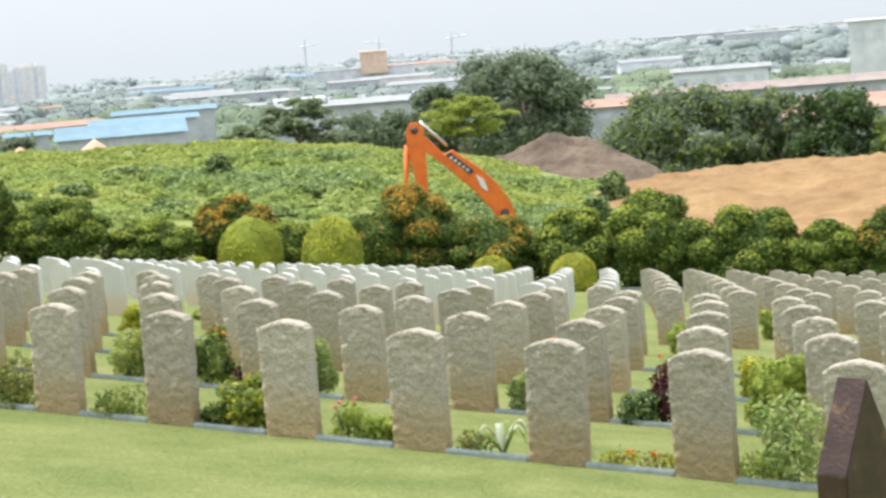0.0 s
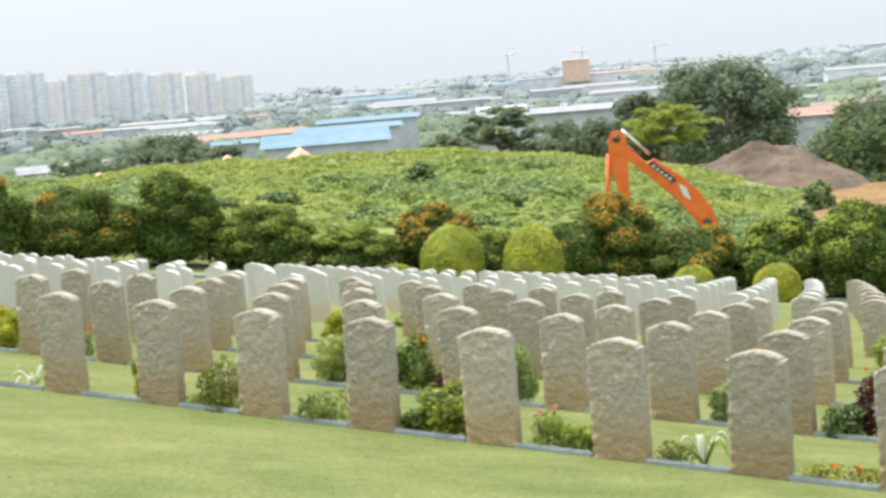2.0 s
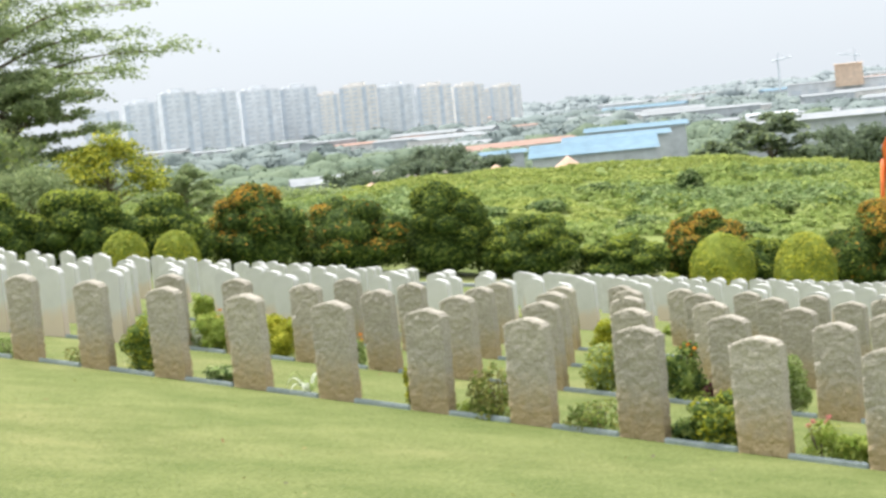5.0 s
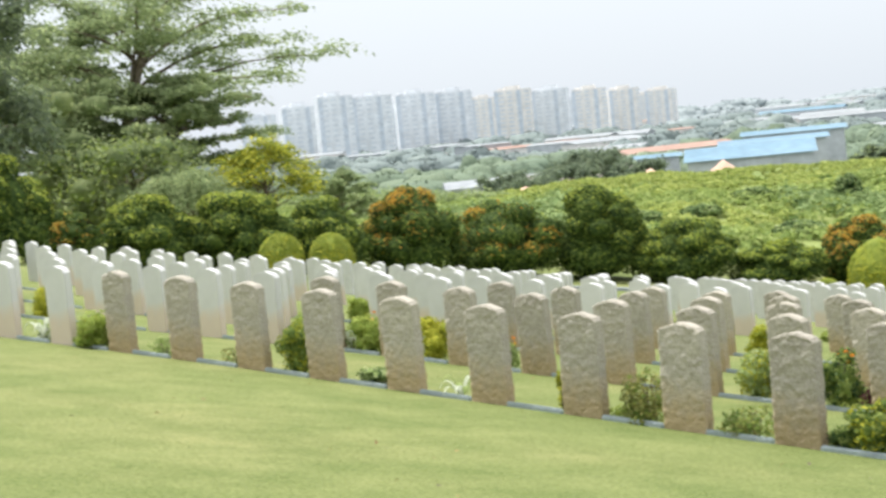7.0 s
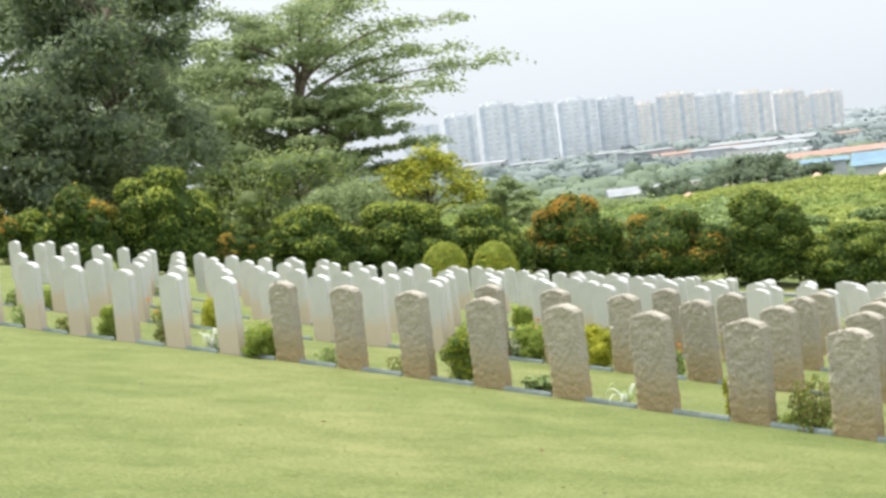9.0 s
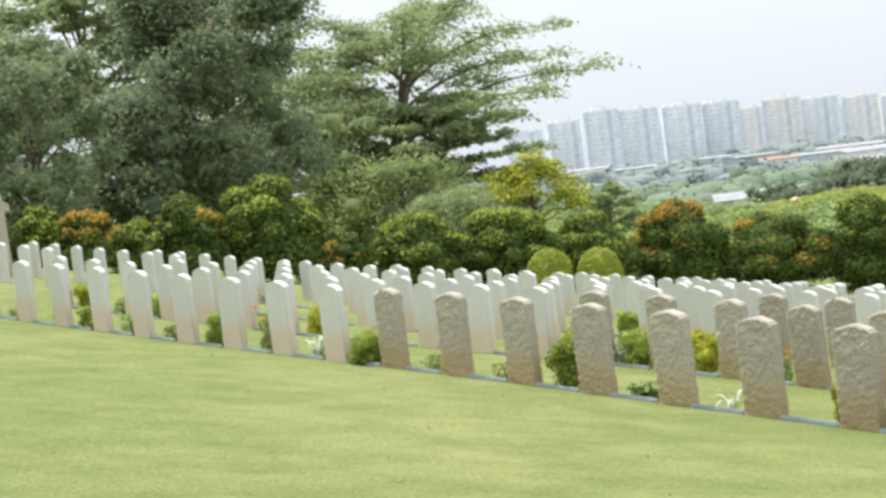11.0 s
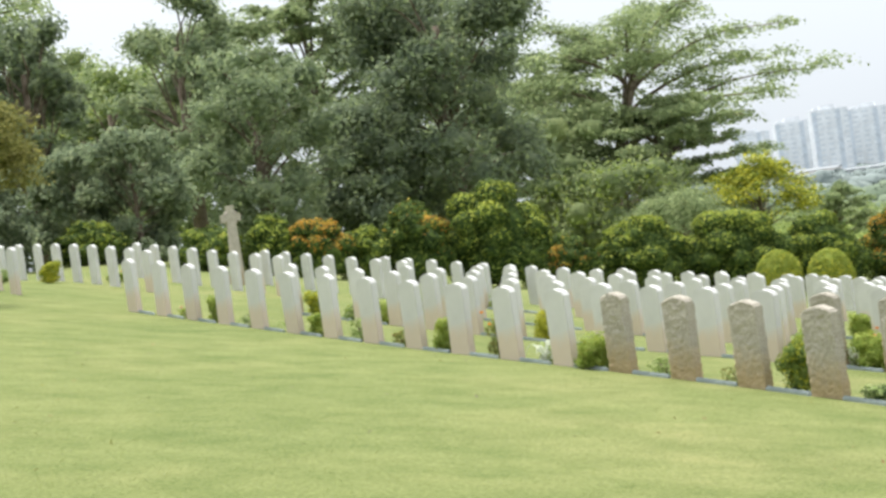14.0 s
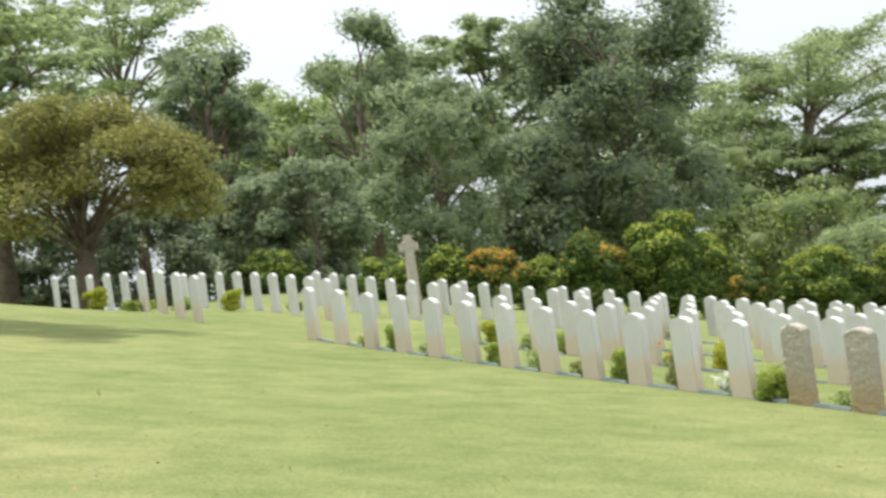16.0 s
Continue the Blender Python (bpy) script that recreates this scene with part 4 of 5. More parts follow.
def shrub(k, i, h, w, label, mats, leaf=0.03, flower=None, nf=0, back=0.14, loose=False, stem_h=0.25):
    x, y = spot(k, i, back)
    ob = thing("bed_plant", pose(x, y, gz(x, y), 0, 0, rp.uniform(0, 360)), label, "plant", "plants between the headstones")
    g = Geo()
    leaf = leaf * 0.78
    lumps = [((0, 0, h * 0.48), (w * 0.4, w * 0.4, h * 0.46)), ((0, 0, h * 0.2), (w * 0.44, w * 0.44, h * 0.22))]
    for _ in range(8):
        a, e = rp.uniform(0, 6.283), rp.uniform(0.15, 0.85)
        sz = rp.uniform(0.18, 0.3)
        lumps.append(((math.cos(a) * w * 0.28, math.sin(a) * w * 0.28, h * e), (w * sz, w * sz, h * sz * 0.8)))
    for c, rad in lumps:
        if not loose:
            g.blob(c, tuple(q * 0.7 for q in rad), rp, 0, 0.15, 7)
        n = int(max(25, (150 if not loose else 75) * rad[0] * rad[2] / 0.015 * (0.03 / leaf) ** 2))
        p, nn = shell(c, rad, min(n, 900), rp, 0.35, -0.9)
        g.leaves(p, nn, leaf, rp, np.where(rp.random(len(p)) < 0.35, 1, 0), 0.42, 0.6)
    part("foliage", g.mesh("foliage", list(mats)), ob)
    st = Geo()
    for _ in range(6):
        a, q = rp.uniform(0, 6.283), rp.uniform(0.05, 0.3) * w
        st.tube([(0.02 * math.cos(a), 0.02 * math.sin(a), -0.03), (q * 0.6 * math.cos(a), q * 0.6 * math.sin(a), h * 0.35), (q * math.cos(a), q * math.sin(a), h * 0.8)], (0.006, 0.005, 0.002), 5)
    part("stem", st.mesh("stem", [BARK]), ob)
    for _ in range(nf):
        f = Geo()
        a, q = rp.uniform(0, 6.283), rp.uniform(0.1, 0.5) * w
        c = (q * math.cos(a), q * math.sin(a), h * rp.uniform(0.75, 1.12))
        p, nn = shell(c, (0.018, 0.018, 0.012), 12, rp, 0.4)
        f.leaves(p, nn, 0.015, rp, 0, 0.6, 0.3)
        f.tube([(c[0] * 0.7, c[1] * 0.7, h * 0.5), c], (0.003, 0.002), 4, 1)
        part("flower", f.mesh("flower", [flower, LEAF]), ob)
    return ob


def lily(k, i, h, n, label, mats, back=0.1):
    """A clump of arching strap leaves."""
    x, y = spot(k, i, back)
    ob = thing("bed_plant", pose(x, y, gz(x, y), 0, 0, rp.uniform(0, 360)), label, "plant", "plants between the headstones")
    for q in range(n):
        a = 6.283 * q / n + rp.uniform(-0.3, 0.3)
        ln, up = h * rp.uniform(0.9, 1.5), rp.uniform(0.5, 1.1)
        wd = rp.uniform(0.016, 0.028)
        vs, fs = [], []
        for t in range(8):
            u = t / 7
            rr, zz = ln * u * (0.75 - 0.2 * up), h * up * (1.9 * u - 1.5 * u * u * u)
            wq = wd * (math.sin(math.pi * (0.12 + 0.86 * u)))
            for sgn, dz in ((-1, 0.006), (0, 0.0), (1, 0.006)):
                vs.append((rr * math.cos(a) - sgn * wq * math.sin(a), rr * math.sin(a) + sgn * wq * math.cos(a), zz + dz))
        for t in range(7):
            for c in (0, 1):
                b = t * 3 + c
                fs.append((b, b + 1, b + 4, b + 3))
        part("leaf", mesh("leaf", vs, fs, mats[q % len(mats)]), ob)
    return ob


GRN, PAL, YEL = (LEAF_FRESH, LEAF_LIME), (LEAF_PALE, LEAF_WEED), (LEAF_YELLOW, LEAF_LIME)
L_BUSH = "small leafy green bush planted between headstones"
L_PALE = "pale variegated bush planted between headstones"
L_LOW = "low spreading green plant at a headstone's foot"
L_YEL = "yellow-leaved bush planted between headstones"
L_FLOW = "flowering green plant with orange blooms beside headstone"
L_DARK = "rounded dark green bush close beside headstone"
# first row, from the near end outwards
shrub(1, 6.52, 0.62, 0.5, L_PALE, PAL, 0.035, loose=True)
shrub(1, 6.3, 0.2, 0.45, L_LOW, GRN, 0.025, loose=True)
shrub(2, 5.5, 0.62, 0.55, L_BUSH, GRN, 0.035, back=0.3)
shrub(1, 5.35, 0.1, 0.3, "low orange-tinted plant at a headstone's foot", (LEAF_YELLOW, LEAF_OLIVE), 0.022, PETAL_ORANGE, 1, loose=True)
shrub(1, 5.62, 0.1, 0.3, "low orange-tinted plant at a headstone's foot", (LEAF_OLIVE, LEAF_YELLOW), 0.022, PETAL_ORANGE, 1, loose=True)
lily(1, 4.55, 0.28, 15, "clump of arching variegated strap leaves", (LEAF_PALE, LEAF, LEAF_WHITE))
shrub(1, 4.3, 0.14, 0.3, L_LOW, (LEAF_OLIVE, LEAF), 0.025, loose=True)
shrub(1, 3.62, 0.22, 0.4, L_LOW, GRN, 0.035, PETAL_PINK, 0)
shrub(1, 3.35, 0.28, 0.3, "sparse plant with pink blooms between headstones", GRN, 0.025, PETAL_PINK, 4, loose=True)
shrub(1, 2.55, 0.38, 0.42, L_BUSH, (LEAF, LEAF_YELLOW), 0.032)
shrub(1, 2.3, 0.2, 0.3, L_LOW, (LEAF, LEAF_DARK), 0.028)
shrub(1, 1.5, 0.24, 0.5, L_LOW, (LEAF, LEAF_OLIVE), 0.03, loose=True)
shrub(1, 0.55, 0.46, 0.45, "straggly brown-green plant between headstones", (LEAF_OLIVE, LEAF), 0.03, loose=True)
shrub(1, 0.3, 0.14, 0.3, L_LOW, GRN, 0.025, loose=True)
shrub(1, -0.5, 0.3, 0.1, "thin upright yellow plant between headstones", (LEAF_YELLOW, LEAF_YELLOW), 0.025, loose=True, back=0.3)
lily(1, -1.45, 0.24, 9, "clump of white-striped strap leaves", (LEAF_WHITE, LEAF_PALE))
shrub(1, -2.5, 0.16, 0.45, L_LOW, (LEAF_PALE, LEAF_DARK), 0.028)
shrub(1, -3.5, 0.5, 0.42, L_BUSH, (LEAF, LEAF_YELLOW), 0.028)
shrub(1, -4.4, 0.2, 0.35, "sparse yellow-green plant between headstones", (LEAF_OLIVE, LEAF_PALE), 0.025, loose=True)
shrub(1, -5.5, 0.2, 0.4, L_LOW, PAL, 0.025, loose=True)
shrub(1, -6.5, 0.42, 0.5, L_DARK, GRN, 0.03, back=0.05)
lily(1, -7.5, 0.3, 9, "clump of white-striped strap leaves", (LEAF_WHITE, LEAF_PALE))
shrub(1, -7.4, 0.2, 0.35, L_LOW, (LEAF_WHITE, LEAF), 0.03, loose=True)
shrub(1, -8.45, 0.5, 0.3, L_FLOW, (LEAF_OLIVE, LEAF), 0.03, PETAL_ORANGE, 3, loose=True)
shrub(1, -9.5, 0.42, 0.42, L_DARK, GRN, 0.03)
shrub(1, -10.5, 0.2, 0.4, L_LOW, (LEAF_OLIVE, LEAF), 0.03, PETAL_PINK, 1, loose=True)
shrub(1, -11.5, 0.3, 0.4, L_LOW, PAL, 0.03, loose=True)
shrub(1, -12.5, 0.34, 0.4, L_DARK, GRN, 0.03)
lily(1, -13.4, 0.22, 7, "clump of green strap leaves", (LEAF, LEAF_PALE))
shrub(1, -14.5, 0.2, 0.4, L_LOW, (LEAF_PALE, LEAF_DARK), 0.03, loose=True)
shrub(1, -15.5, 0.4, 0.3, L_DARK, GRN, 0.03)
shrub(1, -16.5, 0.16, 0.3, L_LOW, GRN, 0.03, PETAL_PINK, 3, loose=True)
# second row
shrub(2, -0.45, 0.5, 0.45, L_PALE, (LEAF_PALE, LEAF_YELLOW), 0.028)
shrub(2, 0.4, 0.52, 0.42, L_FLOW, (LEAF, LEAF_DARK), 0.035, PETAL_ORANGE, 6)
shrub(2, 0.72, 0.3, 0.26, "dark red-leaved plant between headstones", (LEAF_RED, LEAF_RED), 0.03, loose=True)
shrub(2, 0.55, 0.14, 0.5, L_LOW, GRN, 0.03, loose=True)
shrub(2, 1.45, 0.55, 0.4, L_PALE, PAL, 0.03)
shrub(2, 3.4, 0.36, 0.3, L_FLOW, PAL, 0.03, PETAL_ORANGE, 2)
shrub(2, 4.4, 0.28, 0.5, L_LOW, (LEAF_DARK, LEAF_PALE), 0.03)
shrub(2, 4.62, 0.5, 0.26, "dark red-leaved plant between headstones", (LEAF_RED, LEAF_RED), 0.035, PETAL_ORANGE, 2, loose=True)
shrub(2, -4.55, 0.46, 0.4, L_YEL, (LEAF_YELLOW, LEAF_YELLOW), 0.03)
shrub(2, -5.5, 0.45, 0.45, L_BUSH, GRN, 0.03, PETAL_ORANGE, 2)
shrub(2, -5.8, 0.25, 0.3, L_LOW, (LEAF_WHITE, LEAF), 0.03, loose=True)
shrub(2, -3.5, 0.3, 0.2, L_FLOW, PAL, 0.03, PETAL_ORANGE, 2, loose=True)
shrub(2, -11.5, 0.46, 0.4, L_YEL, (LEAF_YELLOW, LEAF_YELLOW), 0.03)
shrub(2, -8.5, 0.25, 0.3, L_FLOW, PAL, 0.03, PETAL_ORANGE, 2, loose=True)
shrub(2, -6.6, 0.4, 0.35, L_BUSH, GRN, 0.03)
KINDS = [(0.42, 0.42, L_BUSH, GRN, None, 0), (0.3, 0.42, L_LOW, (LEAF_PALE, LEAF), None, 0), (0.45, 0.38, L_FLOW, GRN, PETAL_ORANGE, 2), (0.4, 0.4, L_YEL, YEL, None, 0), (0.2, 0.4, L_LOW, GRN, PETAL_PINK, 1)]
rr = random.Random(8)
for k, (i0, i1) in ROWS.items():
    if k == 1 or k > 7:
        continue
    for i in range(i0, i1):
        if (k == 2 and -13 < i < 6) or rr.random() > (0.45 if k < 5 else 0.25) or math.hypot(*slot(k, i)) > 40:
            continue
        h, w, lab, mats, fl, nf = rr.choice(KINDS)
        shrub(k, i + rr.uniform(0.4, 0.6), h * rr.uniform(0.8, 1.1), w, lab, mats, 0.04, fl, nf)
for az, r in ((-46.9, 40), (-46.0, 38.5), (-44.3, 41), (-43.0, 40.5), (-41.0, 41), (-45.2, 43)):
    x, y = polar(az, r)
    i, k = ((x - X0) * TX + (y - Y0) * TY) / STEP, 1 + ((x - X0) * NX + (y - Y0) * NY) / GAP
    h, w, lab, mats, fl, nf = rr.choice(KINDS)
    shrub(k, i, h * 1.1, w * 1.3, lab, mats, 0.05, fl, nf)


# ---- stone cross ----
def stone_cross(az, r, top_el):
    x, y = polar(az, r)
    z0 = gz(x, y)
    h = EYE + r * math.tan(radians(top_el)) - z0
    ob = thing("stone_cross", pose(x, y, z0, 0, 0, -az + 12), "weathered grey stone cross with a ringed head", "cross")
    g = Geo()
    g.box((0, 0, h * 0.41), (0.26, 0.2, h * 0.86), 0, 0, 0.72)
    part("shaft", g.mesh("shaft", [ROUGH], True), ob)
    g = Geo()
    c = h - 0.28
    g.box((0, 0, h - 0.14), (0.15, 0.15, 0.28), 0, 0, 1.15)
    g.box((0, 0, c), (0.43, 0.15, 0.13), 0, 0)
    g.box((-0.185, 0, c), (0.07, 0.16, 0.18), 0, 0)
    g.box((0.185, 0, c), (0.07, 0.16, 0.18), 0, 0)
    ring = [(0.14 * math.cos(a), 0.0, c + 0.14 * math.sin(a)) for a in np.linspace(0, 2 * math.pi, 25)]
    g.tube(ring, [0.05] * 25, 6, 0, False)
    part("head", g.mesh("head", [ROUGH], True), ob)
    g = Geo()
    g.box((0, 0, 0.1), (0.6, 0.5, 0.3), 0, 0, 0.85)
    part("base", g.mesh("base", [ROUGH], True), ob)


stone_cross(-39.22, 43.5, 0.87)


# ---- dark post in the foreground ----
def gable_post(az, r, w, d, peak_el, eave_el, turn):
    x, y = polar(az, r)
    z0 = gz(x, y)
    hp, he = EYE + r * math.tan(radians(peak_el)) - z0, EYE + r * math.tan(radians(eave_el)) - z0
    bm = bmesh.new()
    prof = [(-d / 2, -0.15), (d / 2, -0.15), (d / 2, he), (0.0, hp), (-d / 2, he)]
    vs = [bm.verts.new((-w / 2, a, b)) for a, b in prof]
    f = bm.faces.new(vs)
    e = bmesh.ops.extrude_face_region(bm, geom=[f])
    bmesh.ops.translate(bm, verts=[q for q in e["geom"] if isinstance(q, bmesh.types.BMVert)], vec=(w, 0, 0))
    bmesh.ops.recalc_face_normals(bm, faces=bm.faces)
    bmesh.ops.bevel(bm, geom=bm.edges[:], offset=0.0025, segments=2, affect="EDGES")
    me = bpy.data.meshes.new("post")
    bm.to_mesh(me)
    bm.free()
    m, n, l, p = material("brown_paint", 0.24)
    t1, t2 = tex(n, l, 14, 5), tex(n, l, 120, 4)
    c = ramp(n, l, t1.outputs[0], [(0.35, (0.03, 0.014, 0.011)), (0.62, (0.05, 0.025, 0.02)), (0.72, (0.13, 0.07, 0.04))])
    l.new(c.outputs[0], p.inputs["Base Color"])
    bump(n, l, p, t2.outputs[0], 0.8, 0.004)
    me.materials.append(m)
    thing("bollard", pose(x, y, z0, 0, 0, turn), "dark brown painted post with a gabled top", "post", "", me)


gable_post(11.87, 4.6, 0.09, 0.2, -10.5, -13.1, -50)


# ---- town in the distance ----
# walls, recesses and windows lose contrast to distance haze put into their colours
CONC = surface("hazed_pale_concrete", (0.68, 0.71, 0.74), (0.74, 0.76, 0.78), 0.02, 0.9, 0.2, 0)
CONC_WARM = surface("hazed_warm_concrete", (0.72, 0.7, 0.67), (0.77, 0.74, 0.7), 0.02, 0.9, 0.2, 0)
SLOT = surface("hazed_window_strip", (0.58, 0.63, 0.68), (0.62, 0.66, 0.7), 0.05, 0.6, 0.3, 0)
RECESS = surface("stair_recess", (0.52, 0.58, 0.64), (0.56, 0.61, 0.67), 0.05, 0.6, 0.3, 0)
ROOF_BLUE = surface("blue_roof", (0.1, 0.2, 0.28), (0.15, 0.26, 0.34), 0.06, 0.6, 0.5, 0)
WALL_GREY = surface("hazed_grey_wall", (0.44, 0.47, 0.49), (0.52, 0.55, 0.57), 0.06, 0.9, 0.5, 0)
ROOF_RED = surface("terracotta_roof", (0.32, 0.2, 0.16), (0.38, 0.25, 0.2), 0.06, 0.9, 0.5, 0)
ROOF_BROWN = surface("brown_roof", (0.24, 0.2, 0.19), (0.3, 0.25, 0.235), 0.06, 0.9, 0.5, 0)
ROOF_PALE = surface("pale_roof", (0.25, 0.27, 0.29), (0.31, 0.33, 0.345), 0.06, 0.8, 0.5, 0)
WALL_ORANGE = surface("hazed_orange_wall", (0.66, 0.48, 0.35), (0.72, 0.55, 0.42), 0.06, 0.8, 0.5, 0)
TENT = surface("tent_cloth", (0.55, 0.34, 0.25), (0.62, 0.42, 0.32), 0.5, 0.8, 3, 0)
rc = random.Random(17)


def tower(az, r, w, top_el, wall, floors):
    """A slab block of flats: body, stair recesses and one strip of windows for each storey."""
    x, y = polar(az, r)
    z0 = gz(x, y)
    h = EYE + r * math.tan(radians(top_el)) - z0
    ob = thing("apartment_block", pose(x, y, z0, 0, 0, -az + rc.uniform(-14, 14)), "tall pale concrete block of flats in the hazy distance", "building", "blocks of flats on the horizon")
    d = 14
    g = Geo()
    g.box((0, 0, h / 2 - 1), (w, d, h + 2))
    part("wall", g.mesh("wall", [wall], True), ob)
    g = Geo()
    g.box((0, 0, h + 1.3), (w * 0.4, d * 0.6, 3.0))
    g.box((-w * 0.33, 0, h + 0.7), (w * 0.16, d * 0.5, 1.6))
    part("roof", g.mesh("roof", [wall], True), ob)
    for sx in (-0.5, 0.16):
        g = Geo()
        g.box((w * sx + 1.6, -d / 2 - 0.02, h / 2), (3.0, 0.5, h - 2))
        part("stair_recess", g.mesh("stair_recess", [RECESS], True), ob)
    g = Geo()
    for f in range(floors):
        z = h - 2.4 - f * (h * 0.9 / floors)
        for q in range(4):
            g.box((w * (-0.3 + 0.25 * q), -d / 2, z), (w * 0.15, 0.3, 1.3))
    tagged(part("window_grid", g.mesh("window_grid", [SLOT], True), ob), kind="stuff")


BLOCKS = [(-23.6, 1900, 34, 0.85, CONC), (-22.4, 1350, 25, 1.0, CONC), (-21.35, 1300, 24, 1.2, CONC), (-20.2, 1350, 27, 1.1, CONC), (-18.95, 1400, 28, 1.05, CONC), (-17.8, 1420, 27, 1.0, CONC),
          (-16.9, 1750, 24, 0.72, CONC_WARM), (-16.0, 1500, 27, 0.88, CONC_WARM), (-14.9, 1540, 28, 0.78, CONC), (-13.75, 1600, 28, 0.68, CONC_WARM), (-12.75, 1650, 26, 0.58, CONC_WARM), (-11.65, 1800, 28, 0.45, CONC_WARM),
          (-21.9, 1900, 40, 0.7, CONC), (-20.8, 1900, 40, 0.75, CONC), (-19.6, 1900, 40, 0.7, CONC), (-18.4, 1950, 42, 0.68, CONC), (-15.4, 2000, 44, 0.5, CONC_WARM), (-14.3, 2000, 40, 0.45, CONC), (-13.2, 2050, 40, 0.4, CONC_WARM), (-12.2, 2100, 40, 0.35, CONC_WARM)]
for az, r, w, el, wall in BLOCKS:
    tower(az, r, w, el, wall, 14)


def shed(az, r, w, d, h, wall, roof, label, turn=0.0, z0=None, rise=1.6, doors=4):
    """A low works building with a pitched roof and dark openings."""
    x, y = polar(az, r)
    z0 = gz(x, y) if z0 is None else z0
    ob = thing("shed", pose(x, y, z0, 0, 0, -az + turn), label, "building", "low buildings of the town")
    g = Geo()
    g.box((0, 0, h / 2 - 2), (w, d, h + 4))
    part("wall", g.mesh("wall", [wall], True), ob)
    g = Geo()
    a, b = w / 2 + 0.8, d / 2 + 0.8
    g.add([(-a, -b, h), (a, -b, h), (a, b, h), (-a, b, h), (-a, 0, h + rise), (a, 0, h + rise)], [(0, 1, 5, 4), (2, 3, 4, 5), (1, 2, 5), (3, 0, 4), (0, 3, 2, 1)])
    part("roof", g.mesh("roof", [roof], True), ob)
    for q in range(doors):
        g = Geo()
        g.box((w * ((q + 0.5) / doors - 0.5), -d / 2, h * 0.55), (w / doors * 0.55, 0.4, h * 0.3))
        part("window", g.mesh("window", [SLOT], True), ob)
    return ob


BLUE = "long grey works shed with a light blue roof"
shed(-9.2, 400, 25, 24, 4.7, WALL_GREY, ROOF_BLUE, BLUE, 0, -15.3, 2.3, 0)
shed(-8.5, 440, 23, 24, 5.95, WALL_GREY, ROOF_BLUE, BLUE, 0, -14.9, 0.8, 0)
shed(-7.9, 480, 24, 24, 6.35, WALL_GREY, ROOF_BLUE, BLUE, 0, -14.5, 0.85, 0)
shed(-11.9, 420, 9, 14, 4.9, WALL_GREY, ROOF_BLUE, BLUE, 0, -14.6, 0.6, 0)
shed(-2.6, 330, 22, 16, 6.2, WALL_GREY, ROOF_PALE, "grey unfinished factory hall with dark openings", -6, -12.6, 0.8, 7)
shed(-3.9, 360, 8, 10, 7.6, WALL_GREY, WALL_GREY, "grey concrete factory stair block", 0, -13.2, 0.3, 2)
shed(-1.6, 1150, 16, 12, 9.0, WALL_ORANGE, WALL_ORANGE, "orange-clad building block standing above the roofs", 0, -5.5, 0.3, 0)
shed(-1.9, 1160, 60, 20, 12, CONC, ROOF_PALE, "long white works building under the orange block", 0, -18, 0.6, 6)
shed(12.9, 420, 8, 9, 7.0, CONC, CONC, "white office block with dark window bands", 0, -6.5, 0.2, 2)
TERRA = "low building with a faded terracotta roof"
shed(12.8, 260, 16, 14, 2.8, WALL_GREY, ROOF_RED, TERRA, 3, -13.0, 1.6, 5)
shed(11.0, 255, 7, 9, 2.6, WALL_GREY, ROOF_RED, TERRA, 3, -13.2, 1.2, 3)
shed(10.2, 300, 40, 12, 3.0, WALL_GREY, ROOF_BROWN, "long brown-roofed shed among trees", 5, -11.2, 1.0, 6)
shed(6.5, 330, 14, 10, 3.6, WALL_GREY, ROOF_BROWN, "low building with a brown roof", 3, -13.5, 1.5, 3)
shed(5.2, 320, 10, 10, 3.2, WALL_GREY, ROOF_RED, TERRA, -5, -13.2, 1.2, 3)
shed(8.6, 420, 20, 12, 5.0, CONC, ROOF_PALE, "white building with a row of windows", 0, -12.5, 0.8, 5)
shed(-15.0, 235, 9, 7, 3.0, WALL_GREY, ROOF_BROWN, "low shed with a rust-brown roof", 6, -9.4, 0.9, 2)
shed(-16.6, 260, 14, 8, 3.0, CONC, ROOF_PALE, "low shed with a pale roof", 4, -10.0, 0.9, 3)
shed(-13.8, 250, 8, 7, 3.0, WALL_GREY, ROOF_BROWN, "low shed with a rust-brown roof", 6, -9.6, 0.9, 2)
rc2 = random.Random(29)
WORKS = [("low white works building in the haze", CONC, ROOF_PALE), ("low grey works building in the haze", WALL_GREY, ROOF_PALE), ("low works building with a reddish roof", CONC_WARM, ROOF_RED), ("low works building with a bluish roof", CONC, ROOF_BLUE), ("low cream works building in the haze", CONC_WARM, ROOF_PALE)]
for q in range(105):
    az = rc2.uniform(-23, 15.5)
    r = 640 + 1900 * rc2.random() ** 1.2
    lab, wall, roof = WORKS[rc2.choice((0, 1, 1, 2, 3, 4, 4))]
    w = rc2.uniform(20, 60) * (0.7 + r / 2500)
    shed(az, r, w, rc2.uniform(12, 25), rc2.uniform(6, 13) * (0.8 + r / 3000), wall, roof, lab, rc2.uniform(-25, 25), None, rc2.uniform(0.5, 2), rc2.choice((0, 4, 6)))
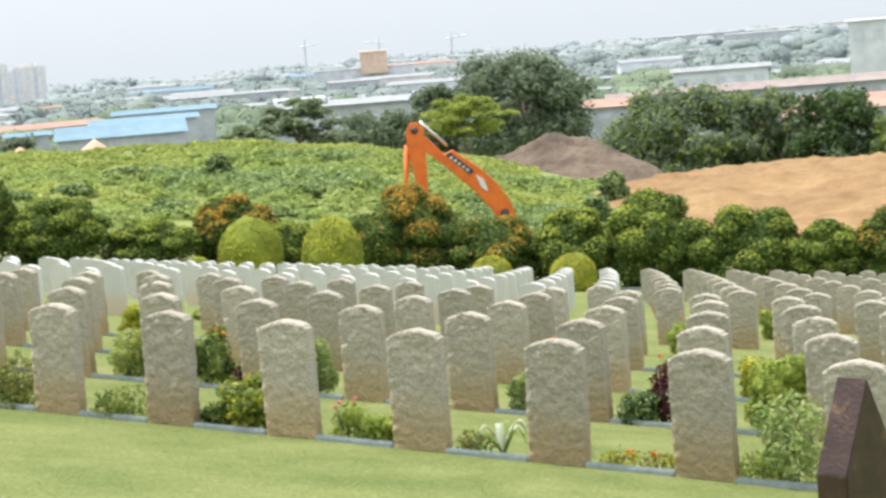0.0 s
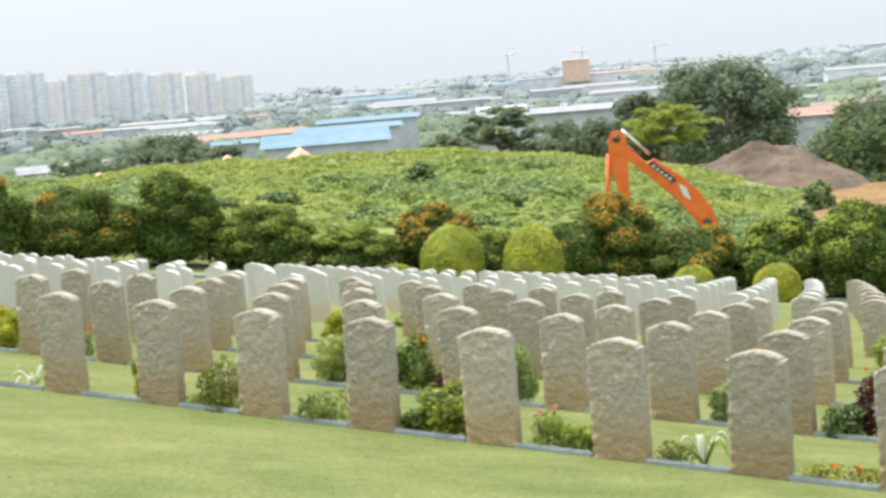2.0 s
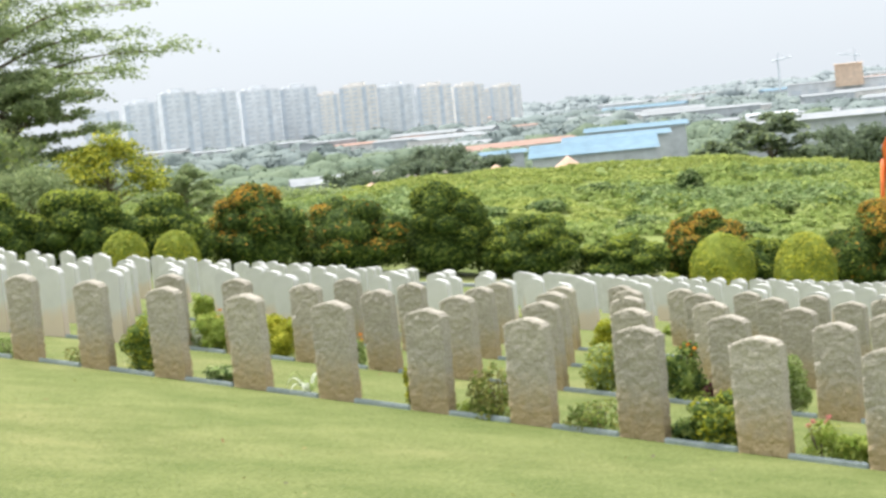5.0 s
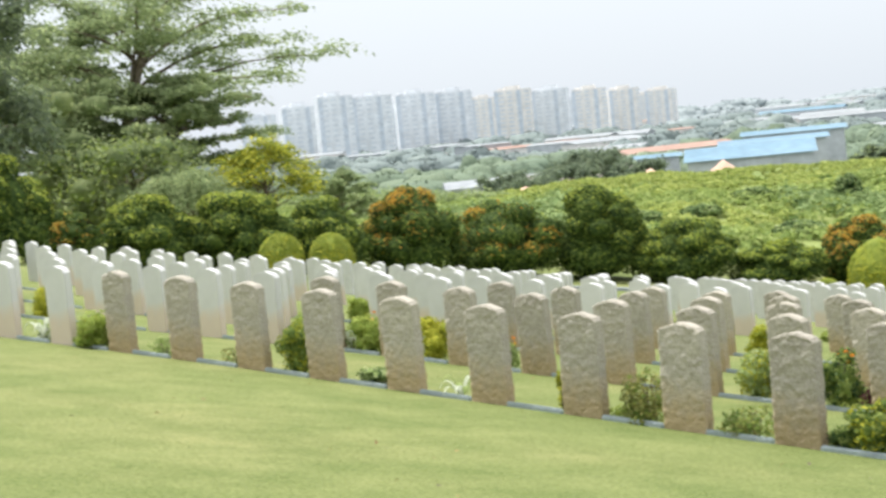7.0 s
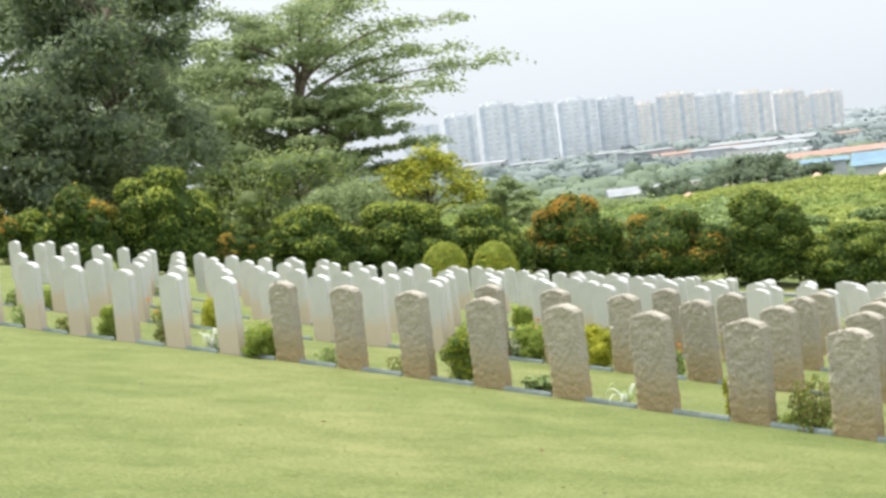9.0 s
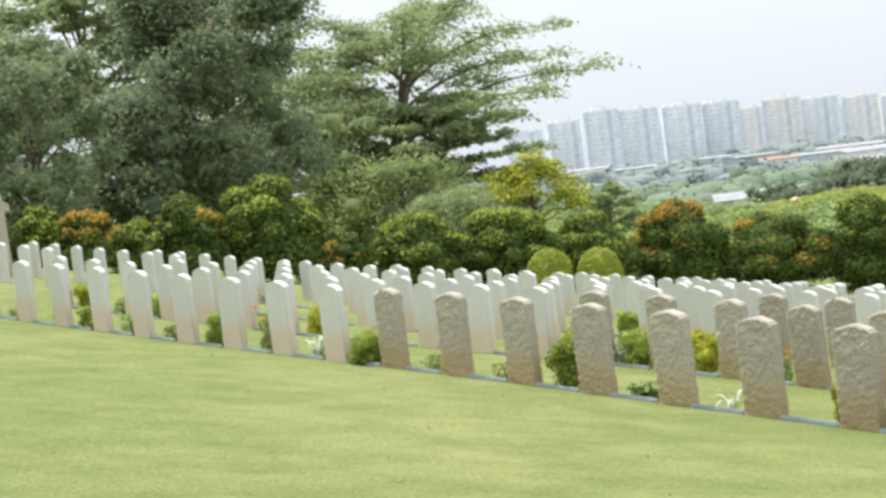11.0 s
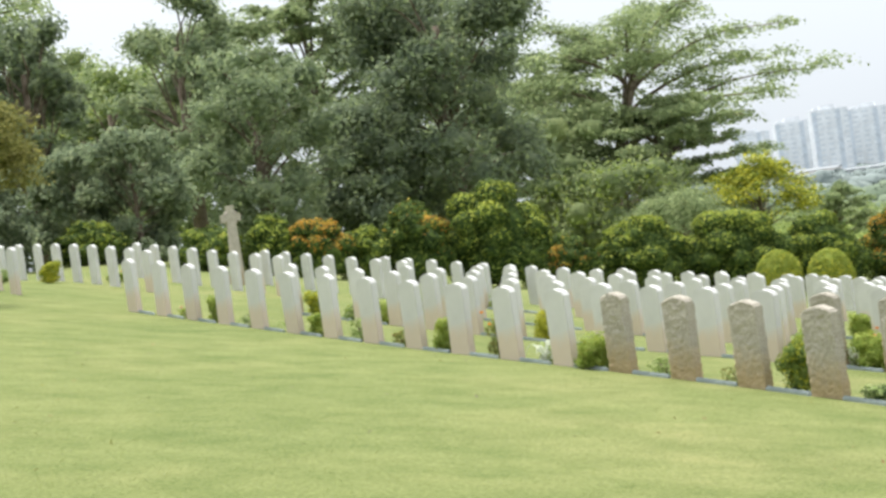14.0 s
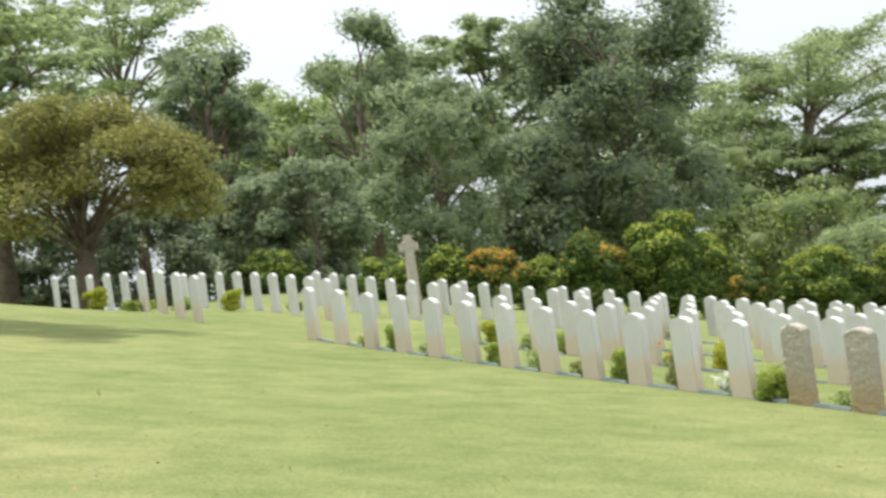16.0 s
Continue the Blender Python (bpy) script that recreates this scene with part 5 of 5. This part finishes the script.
for az, r, w in ((-12.15, 150, 2.1), (-15.9, 130, 3.0), (-10.0, 165, 1.6), (-14.7, 140, 1.6)):
    x, y = polar(az, r)
    z0 = EYE + r * math.tan(radians({-12.15: -2.3, -15.9: -2.55, -10.0: -2.2, -14.7: -2.6}[az])) - 1.3
    ob = thing("tent", pose(x, y, z0, 0, 0, -az), "pale orange pointed canopy tent behind the hill", "tent", "tents behind the hill")
    g = Geo()
    n = 16
    vs = [(w * 0.75 * math.cos(6.283 * k / n), w * 0.75 * math.sin(6.283 * k / n), 1.6) for k in range(n)] + [(w * 0.3 * math.cos(6.283 * k / n), w * 0.3 * math.sin(6.283 * k / n), 2.1) for k in range(n)] + [(0, 0, 2.5)]
    fs = [(k, (k + 1) % n, n + (k + 1) % n, n + k) for k in range(n)] + [(n + k, n + (k + 1) % n, 2 * n) for k in range(n)]
    g.add(vs, fs)
    part("canopy", g.mesh("canopy", [TENT]), ob)
    for k in range(4):
        g = Geo()
        a = 6.283 * (k + 0.5) / 4
        g.tube([(w * 0.7 * math.cos(a), w * 0.7 * math.sin(a), -6), (w * 0.7 * math.cos(a), w * 0.7 * math.sin(a), 1.65)], (0.05, 0.05), 6)
        part("pole", g.mesh("pole", [WALL_GREY]), ob)


def tower_crane(az, r, top_el, jib):
    x, y = polar(az, r)
    z0 = gz(x, y)
    h = EYE + r * math.tan(radians(top_el)) - z0
    ob = thing("tower_crane", pose(x, y, z0, 0, 0, -az), "thin pale tower crane over the distant town", "crane", "cranes on the horizon")
    g = Geo()
    g.tube([(0, 0, 0), (0, 0, h)], (0.7, 0.7), 4)
    part("mast", g.mesh("mast", [SLOT], True), ob)
    g = Geo()
    g.tube([(-jib * 0.35, 0, h - 1), (jib, 0, h + 1)], (0.7, 0.4), 4)
    g.tube([(0, 0, h + 5), (jib * 0.7, 0, h + 0.6)], (0.2, 0.2), 4)
    g.tube([(0, 0, h), (0, 0, h + 5)], (0.5, 0.3), 4)
    part("jib", g.mesh("jib", [SLOT], True), ob)


tower_crane(-3.6, 1500, 0.42, 11)
tower_crane(0.75, 1500, 0.32, 12)
tower_crane(-1.4, 1700, 0.35, -14)

# far woods between the buildings, paler and bluer belt by belt: painted haze
rf = np.random.default_rng(61)
MID_HAZED = leafy("leaf_mid_hazed", greens((0.14, 0.19, 0.14), (0.165, 0.215, 0.155), (0.2, 0.25, 0.17)), through=0.05)
LEAF_HORIZON_HAZED = leafy("leaf_horizon_hazed", greens((0.29, 0.335, 0.365), (0.3, 0.345, 0.375), (0.31, 0.355, 0.38)), through=0.05)
for name, mat, r0, r1, n, lf in (("near_woods", LEAF_FAR_HAZED, 230, 380, 230, 0.5), ("middle_woods", MID_HAZED, 380, 800, 420, 0.9), ("far_woods", LEAF_FARTHER_HAZED, 800, 1700, 420, 1.6), ("horizon_woods", LEAF_HORIZON_HAZED, 1700, 3600, 420, 3.0)):
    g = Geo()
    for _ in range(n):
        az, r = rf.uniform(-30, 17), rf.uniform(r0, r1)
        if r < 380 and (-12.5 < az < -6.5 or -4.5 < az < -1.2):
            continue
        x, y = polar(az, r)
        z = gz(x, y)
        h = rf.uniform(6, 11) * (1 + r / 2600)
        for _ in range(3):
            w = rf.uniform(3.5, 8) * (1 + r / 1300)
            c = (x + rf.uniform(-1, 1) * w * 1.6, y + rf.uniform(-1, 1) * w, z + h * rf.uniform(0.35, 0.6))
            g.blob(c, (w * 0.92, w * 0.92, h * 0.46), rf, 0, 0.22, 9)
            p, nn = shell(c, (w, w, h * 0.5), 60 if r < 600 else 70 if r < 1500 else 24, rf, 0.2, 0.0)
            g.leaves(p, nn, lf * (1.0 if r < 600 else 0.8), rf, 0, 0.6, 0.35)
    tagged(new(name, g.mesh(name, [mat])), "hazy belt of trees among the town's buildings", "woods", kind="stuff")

# ---- low kerb along the foot of the hedge ----
vs, fs = [], []
azs = np.arange(-19.0, 16.1, 0.5)
for az in azs:
    for r, up in ((60.9, -0.2), (60.9, 0.1), (61.15, 0.1), (61.15, -0.2)):
        x, y = polar(az, r)
        vs.append((x, y, gz(x, y) + up))
for i in range(len(azs) - 1):
    for j in range(3):
        a = i * 4 + j
        fs.append((a, a + 4, a + 5, a + 1))
fs += [(0, 1, 2, 3), tuple(4 * (len(azs) - 1) + j for j in (3, 2, 1, 0))]
tagged(new("kerb", mesh("kerb", vs, fs, ROOF_PALE, flat=True)), "low pale concrete kerb along the hedge", "kerb", kind="structure")
heap("earth_strip", 9.5, 63.5, 15, 4, -7.25, EARTH_ORANGE, "strip of bare orange earth under the hedge", 0.5, 12, foot=gz(*polar(9.5, 63.5)) - 0.15)
